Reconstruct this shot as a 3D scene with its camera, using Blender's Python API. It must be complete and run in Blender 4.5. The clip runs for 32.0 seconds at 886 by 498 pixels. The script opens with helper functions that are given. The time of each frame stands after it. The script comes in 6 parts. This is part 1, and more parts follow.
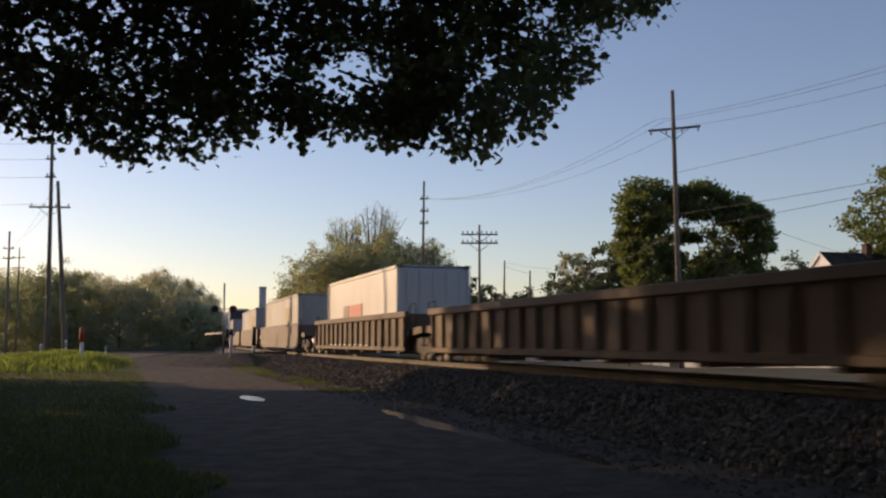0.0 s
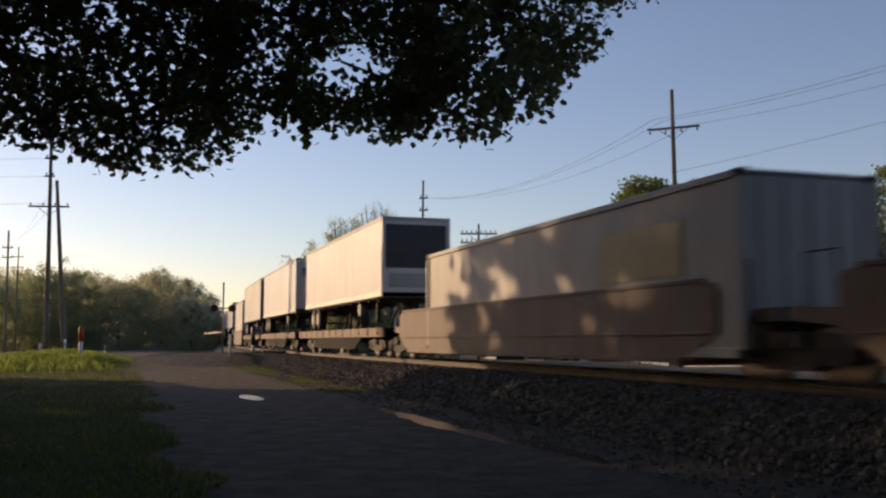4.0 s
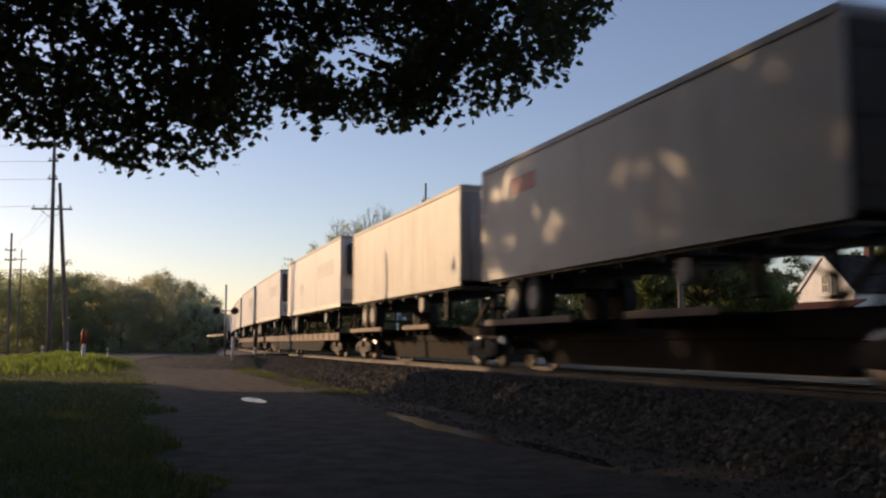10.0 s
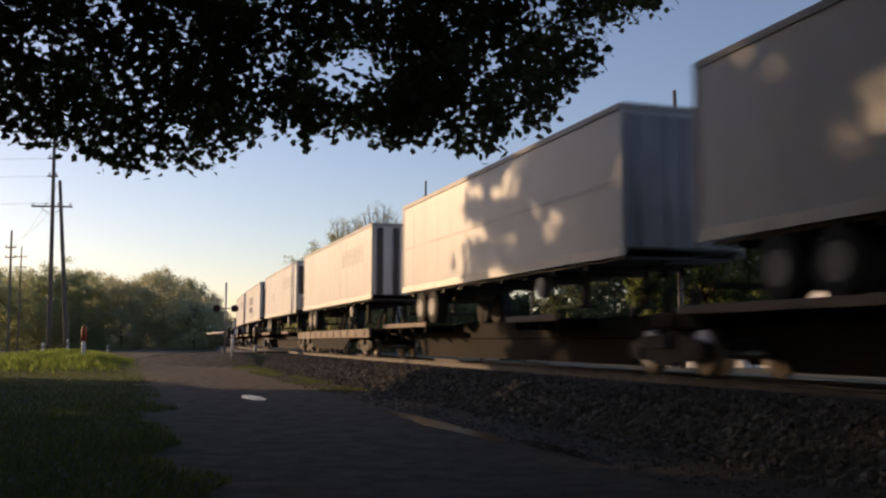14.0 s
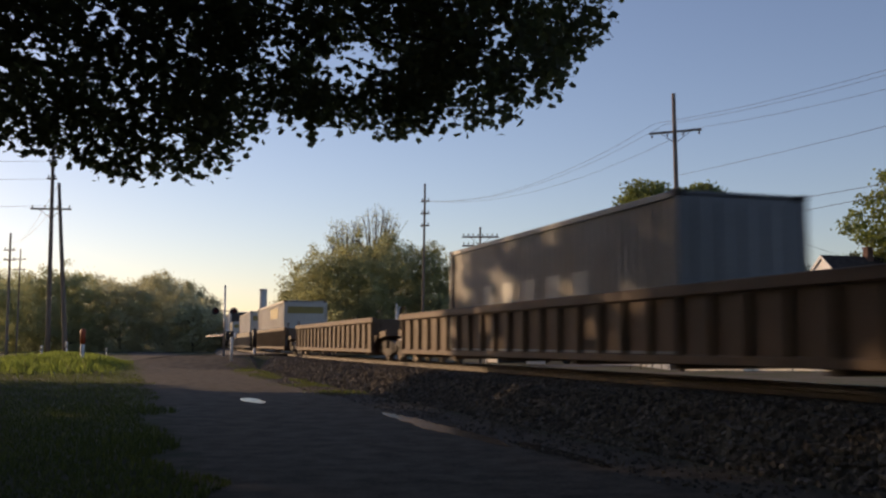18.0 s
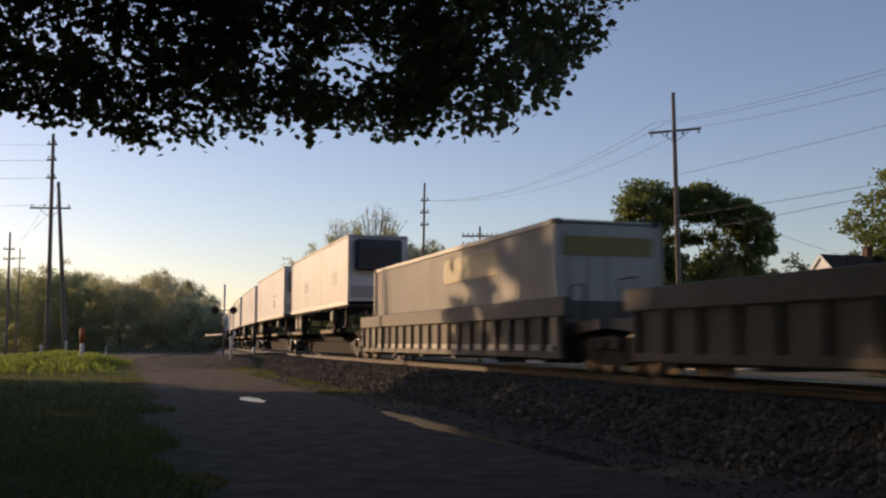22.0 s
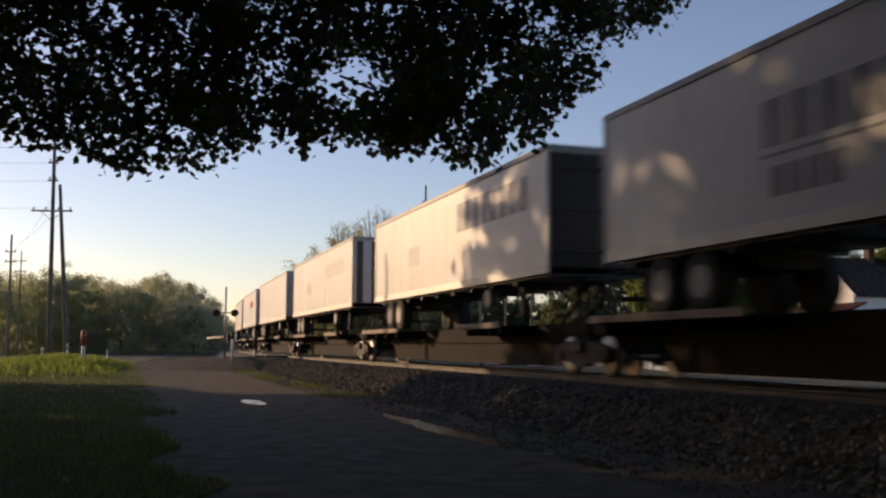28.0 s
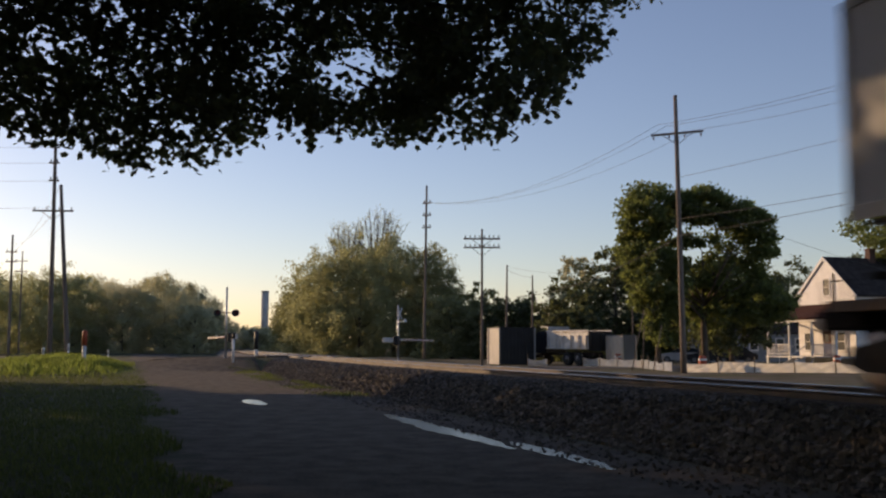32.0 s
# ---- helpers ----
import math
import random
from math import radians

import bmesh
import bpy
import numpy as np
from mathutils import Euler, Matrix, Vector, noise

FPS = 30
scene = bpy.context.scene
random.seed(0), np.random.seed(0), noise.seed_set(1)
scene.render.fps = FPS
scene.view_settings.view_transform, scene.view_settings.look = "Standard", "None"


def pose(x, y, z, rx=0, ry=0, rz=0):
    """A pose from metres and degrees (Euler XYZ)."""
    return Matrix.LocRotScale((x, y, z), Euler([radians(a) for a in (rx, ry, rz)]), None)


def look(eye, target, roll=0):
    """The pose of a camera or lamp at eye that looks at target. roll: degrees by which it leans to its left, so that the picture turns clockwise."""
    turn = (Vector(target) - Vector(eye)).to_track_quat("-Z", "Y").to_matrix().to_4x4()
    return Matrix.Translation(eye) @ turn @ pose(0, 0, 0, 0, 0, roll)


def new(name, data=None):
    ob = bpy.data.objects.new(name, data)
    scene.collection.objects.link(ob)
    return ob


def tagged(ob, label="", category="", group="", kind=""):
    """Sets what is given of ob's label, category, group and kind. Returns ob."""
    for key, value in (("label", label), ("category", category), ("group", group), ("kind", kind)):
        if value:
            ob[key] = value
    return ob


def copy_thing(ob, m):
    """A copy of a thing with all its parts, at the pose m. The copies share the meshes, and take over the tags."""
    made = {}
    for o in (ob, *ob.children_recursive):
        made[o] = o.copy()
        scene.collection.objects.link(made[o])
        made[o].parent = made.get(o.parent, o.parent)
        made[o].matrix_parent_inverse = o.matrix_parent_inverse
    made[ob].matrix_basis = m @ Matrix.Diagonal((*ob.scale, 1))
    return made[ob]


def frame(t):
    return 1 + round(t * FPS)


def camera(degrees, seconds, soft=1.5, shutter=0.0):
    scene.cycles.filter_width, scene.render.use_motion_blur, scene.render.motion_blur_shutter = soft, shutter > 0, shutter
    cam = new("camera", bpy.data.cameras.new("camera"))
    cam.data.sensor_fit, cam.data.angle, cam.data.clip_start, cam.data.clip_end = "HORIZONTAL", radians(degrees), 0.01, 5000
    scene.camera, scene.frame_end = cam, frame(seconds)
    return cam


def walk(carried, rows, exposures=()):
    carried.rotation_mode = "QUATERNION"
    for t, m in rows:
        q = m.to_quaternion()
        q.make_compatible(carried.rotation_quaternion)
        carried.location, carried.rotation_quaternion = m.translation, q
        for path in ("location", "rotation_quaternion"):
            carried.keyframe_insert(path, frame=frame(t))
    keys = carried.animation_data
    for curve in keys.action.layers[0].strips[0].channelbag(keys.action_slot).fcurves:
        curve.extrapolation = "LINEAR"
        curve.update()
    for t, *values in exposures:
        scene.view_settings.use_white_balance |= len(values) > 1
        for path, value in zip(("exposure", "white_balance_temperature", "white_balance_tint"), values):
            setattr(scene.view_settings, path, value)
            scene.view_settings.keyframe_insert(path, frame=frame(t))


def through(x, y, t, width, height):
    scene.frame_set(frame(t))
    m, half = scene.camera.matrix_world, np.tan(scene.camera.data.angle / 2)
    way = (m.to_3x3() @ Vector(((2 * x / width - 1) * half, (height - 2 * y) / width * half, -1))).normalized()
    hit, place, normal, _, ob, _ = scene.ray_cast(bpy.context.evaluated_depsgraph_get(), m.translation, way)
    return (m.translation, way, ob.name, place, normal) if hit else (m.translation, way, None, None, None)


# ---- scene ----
# The camera stands on a tripod beside the dirt lane and is nudged a little now and then.
EYE = (0.0, 0.0, 1.47)
cam = camera(49.0, 32.0, 2.3, 0.4)
TILTS = [
    (0, 5.441, 0.000), (0.5, 5.441, 0.000), (1, 5.441, 0.000), (1.5, 5.390, 0.050), (2, 5.390, 0.000),
    (2.5, 5.439, -0.053), (3, 5.441, -0.053), (3.5, 5.390, -0.053), (5.5, 5.443, 0.000), (6, 5.443, 0.000),
    (6.5, 5.443, 0.000), (7, 5.443, -0.052), (7.5, 5.443, 0.000), (8, 5.390, 0.000), (8.5, 5.365, 0.100),
    (9, 5.365, 0.102), (9.5, 5.443, 0.100), (10, 5.542, 0.102), (10.5, 5.542, 0.050), (11, 5.517, 0.050),
    (11.5, 5.492, 0.050), (12, 5.492, 0.050), (12.5, 5.492, 0.100), (13, 5.441, 0.100), (13.5, 5.390, 0.100),
    (14, 5.390, 0.102), (14.5, 5.390, 0.102), (16.5, 5.492, 0.000), (17, 5.517, 0.050), (17.5, 5.542, 0.050),
    (18, 5.542, 0.050), (18.5, 5.492, 0.050), (19, 5.517, 0.000), (19.5, 5.492, -0.027), (20, 5.492, 0.000),
    (20.5, 5.492, 0.000), (21, 5.492, 0.000), (21.5, 5.492, 0.000), (22, 5.492, 0.025), (22.5, 5.542, 0.050),
    (23, 5.567, 0.050), (23.5, 5.542, 0.100), (24, 5.517, 0.050), (24.5, 5.492, 0.050), (25, 5.443, 0.050),
    (25.5, 5.542, 0.152), (27.5, 5.669, 0.152), (28, 5.644, 0.102), (28.5, 5.619, 0.152), (29, 5.595, 0.152),
    (29.5, 5.619, 0.152), (30, 5.669, 0.153), (30.5, 5.694, 0.153), (31, 5.694, 0.153), (31.5, 5.694, 0.153),
    (32, 5.644, 0.152),
]
def lean(t):
    """The tripod settles a hair to its left about half-way through."""
    return 0.12 * min(1, max(0, (t - 8) / 8))


walk(cam, [(t, pose(*EYE, 90 + up + 0.4 * lean(t), 0, left) @ pose(0, 0, 0, 0, 0, lean(t))) for t, up, left in TILTS], [(0, 0.2, 8150, 32), (32, 0.2, 8150, 32)])

# ---- world and light ----
SUN_UP, SUN_LEFT = 11.5, 54.0
world = bpy.data.worlds.new("sky")
scene.world = world
world.use_nodes = True
wn = world.node_tree
sky = wn.nodes.new("ShaderNodeTexSky")
sky.sky_type, sky.sun_disc = "NISHITA", False
sky.sun_elevation, sky.sun_rotation = radians(SUN_UP), radians(-SUN_LEFT)
sky.air_density, sky.dust_density, sky.ozone_density = 1.0, 0.45, 3.5
wn.links.new(sky.outputs[0], wn.nodes["Background"].inputs[0])
wn.nodes["Background"].inputs[1].default_value = 0.148
sun = new("sun", bpy.data.lights.new("sun", "SUN"))
sun.data.energy, sun.data.angle, sun.data.color = 2.5, radians(0.5), (1.0, 0.82, 0.51)
TO_SUN = Vector((-math.sin(radians(SUN_LEFT)) * math.cos(radians(SUN_UP)), math.cos(radians(SUN_LEFT)) * math.cos(radians(SUN_UP)), math.sin(radians(SUN_UP))))
sun.matrix_world = look(TO_SUN * 60, (0, 0, 0))

# ---- the line of the track ----
HEAD, OFF, BEND, CURVE, BEND_END = 0.315369, 10.171, 33.08, 0.00091678, 120.0
SPEED, RAIL_Z = 25.712, 0.846
CH, SH = math.cos(HEAD), math.sin(HEAD)


def track(s):
    """The place and the turn (radians) of the track's centreline s metres up the line."""
    along, across, turn = s, OFF, 0.0
    if s > BEND:
        e = min(s, BEND_END)
        turn = CURVE * (e - BEND)
        along = BEND + math.sin(turn) / CURVE + math.cos(turn) * (s - e)
        across = OFF + (1 - math.cos(turn)) / CURVE + math.sin(turn) * (s - e)
    return -SH * along + CH * across, CH * along + SH * across, turn


def beside(s, c, z=0.0):
    """A point c metres beyond the centreline (towards the houses), s metres up the line."""
    x, y, turn = track(s)
    a = HEAD - turn
    return Vector((x + math.cos(a) * c, y + math.sin(a) * c, z))


# ---- small mesh helpers ----
def part(name, bm, material, parent=None, label="", smooth=False):
    """Links a bmesh as one mesh object under a thing or a part."""
    me = bpy.data.meshes.new(name)
    bm.to_mesh(me)
    bm.free()
    for m in (material if isinstance(material, (list, tuple)) else [material]):
        me.materials.append(m)
    if smooth:
        me.polygons.foreach_set("use_smooth", [True] * len(me.polygons))
    ob = new(name, me)
    ob.parent = parent
    if label:
        ob["label"] = label
    return ob


def raw(name, verts, faces, material, parent=None, label="", mats=None, smooth=False):
    """The same from plain lists of points and faces."""
    me = bpy.data.meshes.new(name)
    me.from_pydata(verts, [], faces)
    for m in (material if isinstance(material, (list, tuple)) else [material]):
        me.materials.append(m)
    if mats is not None:
        me.polygons.foreach_set("material_index", mats)
    if smooth:
        me.polygons.foreach_set("use_smooth", [True] * len(me.polygons))
    me.update()
    ob = new(name, me)
    ob.parent = parent
    if label:
        ob["label"] = label
    return ob


def thing(name, label, category, group="", kind="", at=None):
    ob = tagged(new(name), label, category, group, kind)
    ob.empty_display_size = 0.2
    if at is not None:
        ob.matrix_basis = at
    return ob


def box(bm, c, s, m=None, bevel=0.0, mat=0):
    """A box of size s round c, with its edges bevelled."""
    x, y, z = c
    a, b, d = s[0] / 2, s[1] / 2, s[2] / 2
    vs = [bm.verts.new((m @ Vector(p)) if m else p) for p in (
        (x - a, y - b, z - d), (x + a, y - b, z - d), (x + a, y + b, z - d), (x - a, y + b, z - d),
        (x - a, y - b, z + d), (x + a, y - b, z + d), (x + a, y + b, z + d), (x - a, y + b, z + d))]
    fs = [bm.faces.new([vs[i] for i in q]) for q in ((0, 3, 2, 1), (4, 5, 6, 7), (0, 1, 5, 4), (1, 2, 6, 5), (2, 3, 7, 6), (3, 0, 4, 7))]
    for f in fs:
        f.material_index = mat
    if bevel:
        es = list({e for f in fs for e in f.edges})
        bmesh.ops.bevel(bm, geom=es, offset=bevel, segments=1, affect="EDGES", profile=0.5)
    return bm


def tube(bm, pts, radii, n=8, cap=True, sharp=False):
    """A round, tapering tube along the points."""
    rings = []
    pts = [Vector(p) for p in pts]
    if not isinstance(radii, (list, tuple)):
        radii = [radii] * len(pts)
    for i, p in enumerate(pts):
        d = (pts[min(i + 1, len(pts) - 1)] - pts[max(i - 1, 0)]).normalized()
        u = d.cross(Vector((0, 0, 1)) if abs(d.z) < 0.9 else Vector((1, 0, 0))).normalized()
        w = d.cross(u)
        rings.append([bm.verts.new(p + (u * math.cos(6.28319 * k / n) + w * math.sin(6.28319 * k / n)) * radii[i]) for k in range(n)])
    for a, b in zip(rings, rings[1:]):
        for k in range(n):
            bm.faces.new((a[k], a[(k + 1) % n], b[(k + 1) % n], b[k])).smooth = not sharp
    if cap:
        bm.faces.new(rings[0][::-1])
        bm.faces.new(rings[-1])
    return bm


def prism(bm, outline, depth, m=None):
    """A flat outline (x, z) pushed out along y by +-depth / 2."""
    lo = [bm.verts.new((m @ Vector((x, -depth / 2, z))) if m else (x, -depth / 2, z)) for x, z in outline]
    hi = [bm.verts.new((m @ Vector((x, depth / 2, z))) if m else (x, depth / 2, z)) for x, z in outline]
    n = len(outline)
    bm.faces.new(lo)
    bm.faces.new(hi[::-1])
    for i in range(n):
        bm.faces.new((lo[i], hi[i], hi[(i + 1) % n], lo[(i + 1) % n]))
    return bm


def B():
    return bmesh.new()


def pieces(name, bm, material, parent, places, label=""):
    """Alike pieces of a thing, objects of their own on one mesh, at the places given."""
    me = bpy.data.meshes.new(name)
    bm.to_mesh(me)
    bm.free()
    me.materials.append(material)
    for p in places:
        ob = new(name, me)
        ob.parent = parent
        ob.matrix_basis = p if isinstance(p, Matrix) else Matrix.Translation(p)
        if label:
            ob["label"] = label


# ---- materials ----
def mat(name, color, rough=0.7, metal=0.0, vary=0.15, scale=3.0, bump=0.0, fine=40.0, color2=None, stain=None, spec=0.5, island=0.0, stretch=(1, 1, 1), space="Object"):
    """A surface with two scales of variation, optional stains, relief and piece-by-piece difference."""
    m = bpy.data.materials.new(name)
    m.use_nodes = True
    nt = m.node_tree
    N, L = nt.nodes.new, nt.links.new
    b = nt.nodes["Principled BSDF"]
    b.inputs["Roughness"].default_value, b.inputs["Metallic"].default_value = rough, metal
    b.inputs["Specular IOR Level"].default_value = spec
    co = N("ShaderNodeTexCoord")
    mp = N("ShaderNodeMapping")
    mp.inputs["Scale"].default_value = stretch
    if space == "World":
        L(N("ShaderNodeNewGeometry").outputs["Position"], mp.inputs[0])
    else:
        L(co.outputs["Object"], mp.inputs[0])
    big, small = N("ShaderNodeTexNoise"), N("ShaderNodeTexNoise")
    big.inputs["Scale"].default_value, small.inputs["Scale"].default_value = scale, fine
    big.inputs["Detail"].default_value, small.inputs["Detail"].default_value = 5, 4
    for t in (big, small):
        L(mp.outputs[0], t.inputs["Vector"])
    mix = N("ShaderNodeMix")
    mix.data_type = "RGBA"
    c1 = [max(0, c * (1 - vary)) for c in color]
    c2 = color2 or [min(1, c * (1 + vary)) for c in color]
    mix.inputs[6].default_value, mix.inputs[7].default_value = (*c1, 1), (*c2, 1)
    ramp = N("ShaderNodeMapRange")
    ramp.inputs[1].default_value, ramp.inputs[2].default_value = 0.35, 0.65
    L(big.outputs["Fac"], ramp.inputs[0])
    L(ramp.outputs[0], mix.inputs[0])
    mul = N("ShaderNodeMix")
    mul.data_type, mul.blend_type = "RGBA", "MULTIPLY"
    mul.inputs[0].default_value = 1.0
    fr = N("ShaderNodeMapRange")
    fr.inputs[1].default_value, fr.inputs[2].default_value = 0.3, 0.7
    fr.inputs[3].default_value, fr.inputs[4].default_value = 1 - vary, 1 + vary * 0.6
    L(small.outputs["Fac"], fr.inputs[0])
    L(mix.outputs[2], mul.inputs[6])
    L(fr.outputs[0], mul.inputs[7])
    out = mul.outputs[2]
    if island:
        rnd = N("ShaderNodeNewGeometry").outputs["Random Per Island"] if island > 0 else N("ShaderNodeObjectInfo").outputs["Random"]
        ir = N("ShaderNodeMapRange")
        ir.inputs[3].default_value, ir.inputs[4].default_value = 1 - abs(island), 1 + abs(island)
        L(rnd, ir.inputs[0])
        im = N("ShaderNodeMix")
        im.data_type, im.blend_type = "RGBA", "MULTIPLY"
        im.inputs[0].default_value = 1.0
        L(out, im.inputs[6])
        L(ir.outputs[0], im.inputs[7])
        out = im.outputs[2]
    if stain:
        st = N("ShaderNodeTexNoise")
        st.inputs["Scale"].default_value, st.inputs["Detail"].default_value = stain[1], 8
        sm = N("ShaderNodeMapping")
        sm.inputs["Scale"].default_value = stain[2] if len(stain) > 2 else (1, 1, 1)
        L(co.outputs["Object"], sm.inputs[0])
        L(sm.outputs[0], st.inputs["Vector"])
        sr = N("ShaderNodeMapRange")
        sr.inputs[1].default_value, sr.inputs[2].default_value = 0.52, 0.72
        sr.inputs[4].default_value = stain[3] if len(stain) > 3 else 0.7
        L(st.outputs["Fac"], sr.inputs[0])
        sx = N("ShaderNodeMix")
        sx.data_type = "RGBA"
        sx.inputs[7].default_value = (*stain[0], 1)
        L(sr.outputs[0], sx.inputs[0])
        L(out, sx.inputs[6])
        out = sx.outputs[2]
    L(out, b.inputs["Base Color"])
    if bump:
        bp = N("ShaderNodeBump")
        bp.inputs["Strength"].default_value, bp.inputs["Distance"].default_value = min(1, bump), 0.02
        L(small.outputs["Fac"], bp.inputs["Height"])
        L(bp.outputs[0], b.inputs["Normal"])
    return m


def leaf_mat(name, color, through=0.25, vary=0.3, tint=(1.9, 2.1, 1.4)):
    """Leaves: each clump a little different, and some light let through."""
    m = bpy.data.materials.new(name)
    m.use_nodes = True
    nt = m.node_tree
    N, L = nt.nodes.new, nt.links.new
    nt.nodes.remove(nt.nodes["Principled BSDF"])
    out = nt.nodes["Material Output"]
    d, t, mx = N("ShaderNodeBsdfPrincipled"), N("ShaderNodeBsdfTranslucent"), N("ShaderNodeMixShader")
    d.inputs["Roughness"].default_value = 0.6
    d.inputs["Specular IOR Level"].default_value = 0.25
    hs = N("ShaderNodeMix")
    hs.data_type = "RGBA"
    hs.inputs[6].default_value = (*[c * (1 - vary) for c in color], 1)
    hs.inputs[7].default_value = (color[0] * (1 + vary * 1.3), color[1] * (1 + vary), color[2] * (1 + vary * 0.3), 1)
    L(N("ShaderNodeNewGeometry").outputs["Random Per Island"], hs.inputs[0])
    L(hs.outputs[2], d.inputs["Base Color"])
    tc = N("ShaderNodeMix")
    tc.data_type, tc.blend_type = "RGBA", "MULTIPLY"
    tc.inputs[0].default_value, tc.inputs[7].default_value = 1.0, (*tint, 1)
    L(hs.outputs[2], tc.inputs[6])
    L(tc.outputs[2], t.inputs["Color"])
    mx.inputs[0].default_value = through
    L(d.outputs[0], mx.inputs[1])
    L(t.outputs[0], mx.inputs[2])
    L(mx.outputs[0], out.inputs["Surface"])
    return m


def glass_mat(name, color=(0.02, 0.025, 0.03)):
    m = mat(name, color, 0.25, 0, 0.05, 2, spec=0.3)
    return m


M_WHITE = mat("trailer_white", (0.645, 0.65, 0.645), 0.45, 0, 0.04, 0.5, 0.05, 20, stain=((0.43, 0.41, 0.38), 0.8, (1, 1, 0.25), 0.35))
M_WHITE2 = mat("trailer_cream", (0.585, 0.56, 0.505), 0.5, 0, 0.06, 0.5, 0.05, 20, stain=((0.40, 0.34, 0.27), 0.7, (1, 1, 0.3), 0.5))
M_CONCRETE = mat("silo_concrete", (0.44, 0.42, 0.40), 0.9, 0, 0.12, 0.4, 0.2, 6)
M_GREYBOX = mat("container_grey", (0.42, 0.41, 0.39), 0.55, 0, 0.08, 0.6, 0.08, 20, stain=((0.25, 0.22, 0.18), 0.8, (1, 1, 0.3), 0.5))
M_BLUEBOX = mat("container_blue_grey", (0.22, 0.25, 0.275), 0.5, 0, 0.08, 0.6, 0.08, 20, stain=((0.25, 0.20, 0.15), 0.8, (1, 1, 0.3), 0.5))
M_ALU = mat("aluminium_trim", (0.55, 0.55, 0.55), 0.35, 0.8, 0.08, 2, 0.05, 30)
M_BLACKBOX = mat("dark_trim", (0.02, 0.02, 0.022), 0.5, 0, 0.2, 3)
M_DOORDARK = mat("trailer_front_dark", (0.035, 0.035, 0.04), 0.45, 0, 0.15, 2)
M_RED = mat("sign_red", (0.55, 0.06, 0.03), 0.5, 0, 0.08, 2)
M_NAVY = mat("sign_navy", (0.05, 0.08, 0.18), 0.5, 0, 0.08, 2)
M_GOLD = mat("band_gold", (0.33, 0.25, 0.08), 0.5, 0, 0.08, 2)
M_DARKMARK = mat("dark_mark", (0.13, 0.14, 0.17), 0.5, 0, 0.1, 2)
M_PALEBLUE = mat("faded_blue_mark", (0.26, 0.30, 0.32), 0.5, 0, 0.1, 2)
M_MARK = mat("faded_mark", (0.55, 0.55, 0.55), 0.5, 0, 0.1, 2)
M_WELL = mat("wagon_brown", (0.17, 0.112, 0.082), 0.65, 0, 0.15, 0.8, 0.1, 25, stain=((0.12, 0.08, 0.06), 0.9, (1, 1, 0.3), 0.6))
M_WELL2 = mat("wagon_tan", (0.145, 0.092, 0.06), 0.7, 0, 0.15, 0.8, 0.1, 25, stain=((0.14, 0.09, 0.06), 0.9, (1, 1, 0.3), 0.6))
M_WELL3 = mat("wagon_grey", (0.135, 0.12, 0.105), 0.65, 0, 0.12, 0.8, 0.1, 25, stain=((0.13, 0.10, 0.08), 0.9, (1, 1, 0.3), 0.6))
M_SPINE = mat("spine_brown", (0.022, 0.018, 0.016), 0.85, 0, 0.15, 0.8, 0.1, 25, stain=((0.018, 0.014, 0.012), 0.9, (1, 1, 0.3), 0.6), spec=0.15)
M_STEEL = mat("truck_steel", (0.045, 0.038, 0.034), 0.75, 0.2, 0.25, 3, 0.15, 30, stain=((0.16, 0.09, 0.05), 2, (1, 1, 1), 0.6))
M_WHEEL = mat("wheel_steel", (0.20, 0.18, 0.17), 0.4, 0.7, 0.15, 4, 0.05, 30)
M_TYRE = mat("tyre_rubber", (0.025, 0.025, 0.025), 0.85, 0, 0.2, 5, 0.1, 60)
M_RIM = mat("wheel_rim", (0.19, 0.19, 0.185), 0.55, 0.2, 0.08, 5)
M_RAIL = mat("rail_rust", (0.09, 0.072, 0.06), 0.7, 0.2, 0.2, 3, 0.1, 40)
M_RAILTOP = mat("rail_polished", (0.55, 0.54, 0.52), 0.22, 0.95, 0.1, 5)
M_TIE = mat("tie_wood", (0.13, 0.10, 0.08), 0.9, 0, 0.3, 3, 0.4, 30, island=-0.25, stretch=(1, 6, 6))
M_BALLAST = mat("ballast", (0.085, 0.074, 0.062), 0.9, 0, 0.3, 2.5, 0.8, 24, space="World", color2=(0.15, 0.128, 0.105))
M_STONE = mat("ballast_stone", (0.155, 0.137, 0.12), 0.9, 0, 0.2, 4, 0.3, 40, island=0.5, spec=0.15)
M_POLE = mat("pole_wood", (0.20, 0.155, 0.125), 0.9, 0, 0.25, 1.5, 0.5, 30, stretch=(6, 6, 0.6))
M_WIRE = mat("wire", (0.06, 0.06, 0.065), 0.6, 0.3, 0.1, 2)
M_CERAMIC = mat("insulator", (0.12, 0.12, 0.13), 0.3, 0, 0.1, 4)
M_ASPHALT = mat("asphalt", (0.085, 0.08, 0.075), 0.85, 0, 0.2, 0.7, 0.4, 30, space="World")
M_BARK = mat("bark", (0.10, 0.075, 0.055), 0.95, 0, 0.3, 2, 0.6, 14, stretch=(3, 3, 0.6))
M_LEAF_NEAR = leaf_mat("maple_leaf", (0.11, 0.12, 0.085), 0.45, 0.2)
# The next three leaf colours are paled and greyed to stand for haze.
M_LEAF_L = leaf_mat("hazed_hedge_leaf", (0.28, 0.295, 0.205), 0.62, 0.1, (1.7, 1.75, 1.4))
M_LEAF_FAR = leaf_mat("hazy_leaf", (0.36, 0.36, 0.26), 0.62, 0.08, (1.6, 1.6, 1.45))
M_LEAF_C = leaf_mat("hazed_willow_leaf", (0.265, 0.27, 0.17), 0.62, 0.1, (1.65, 1.7, 1.4))
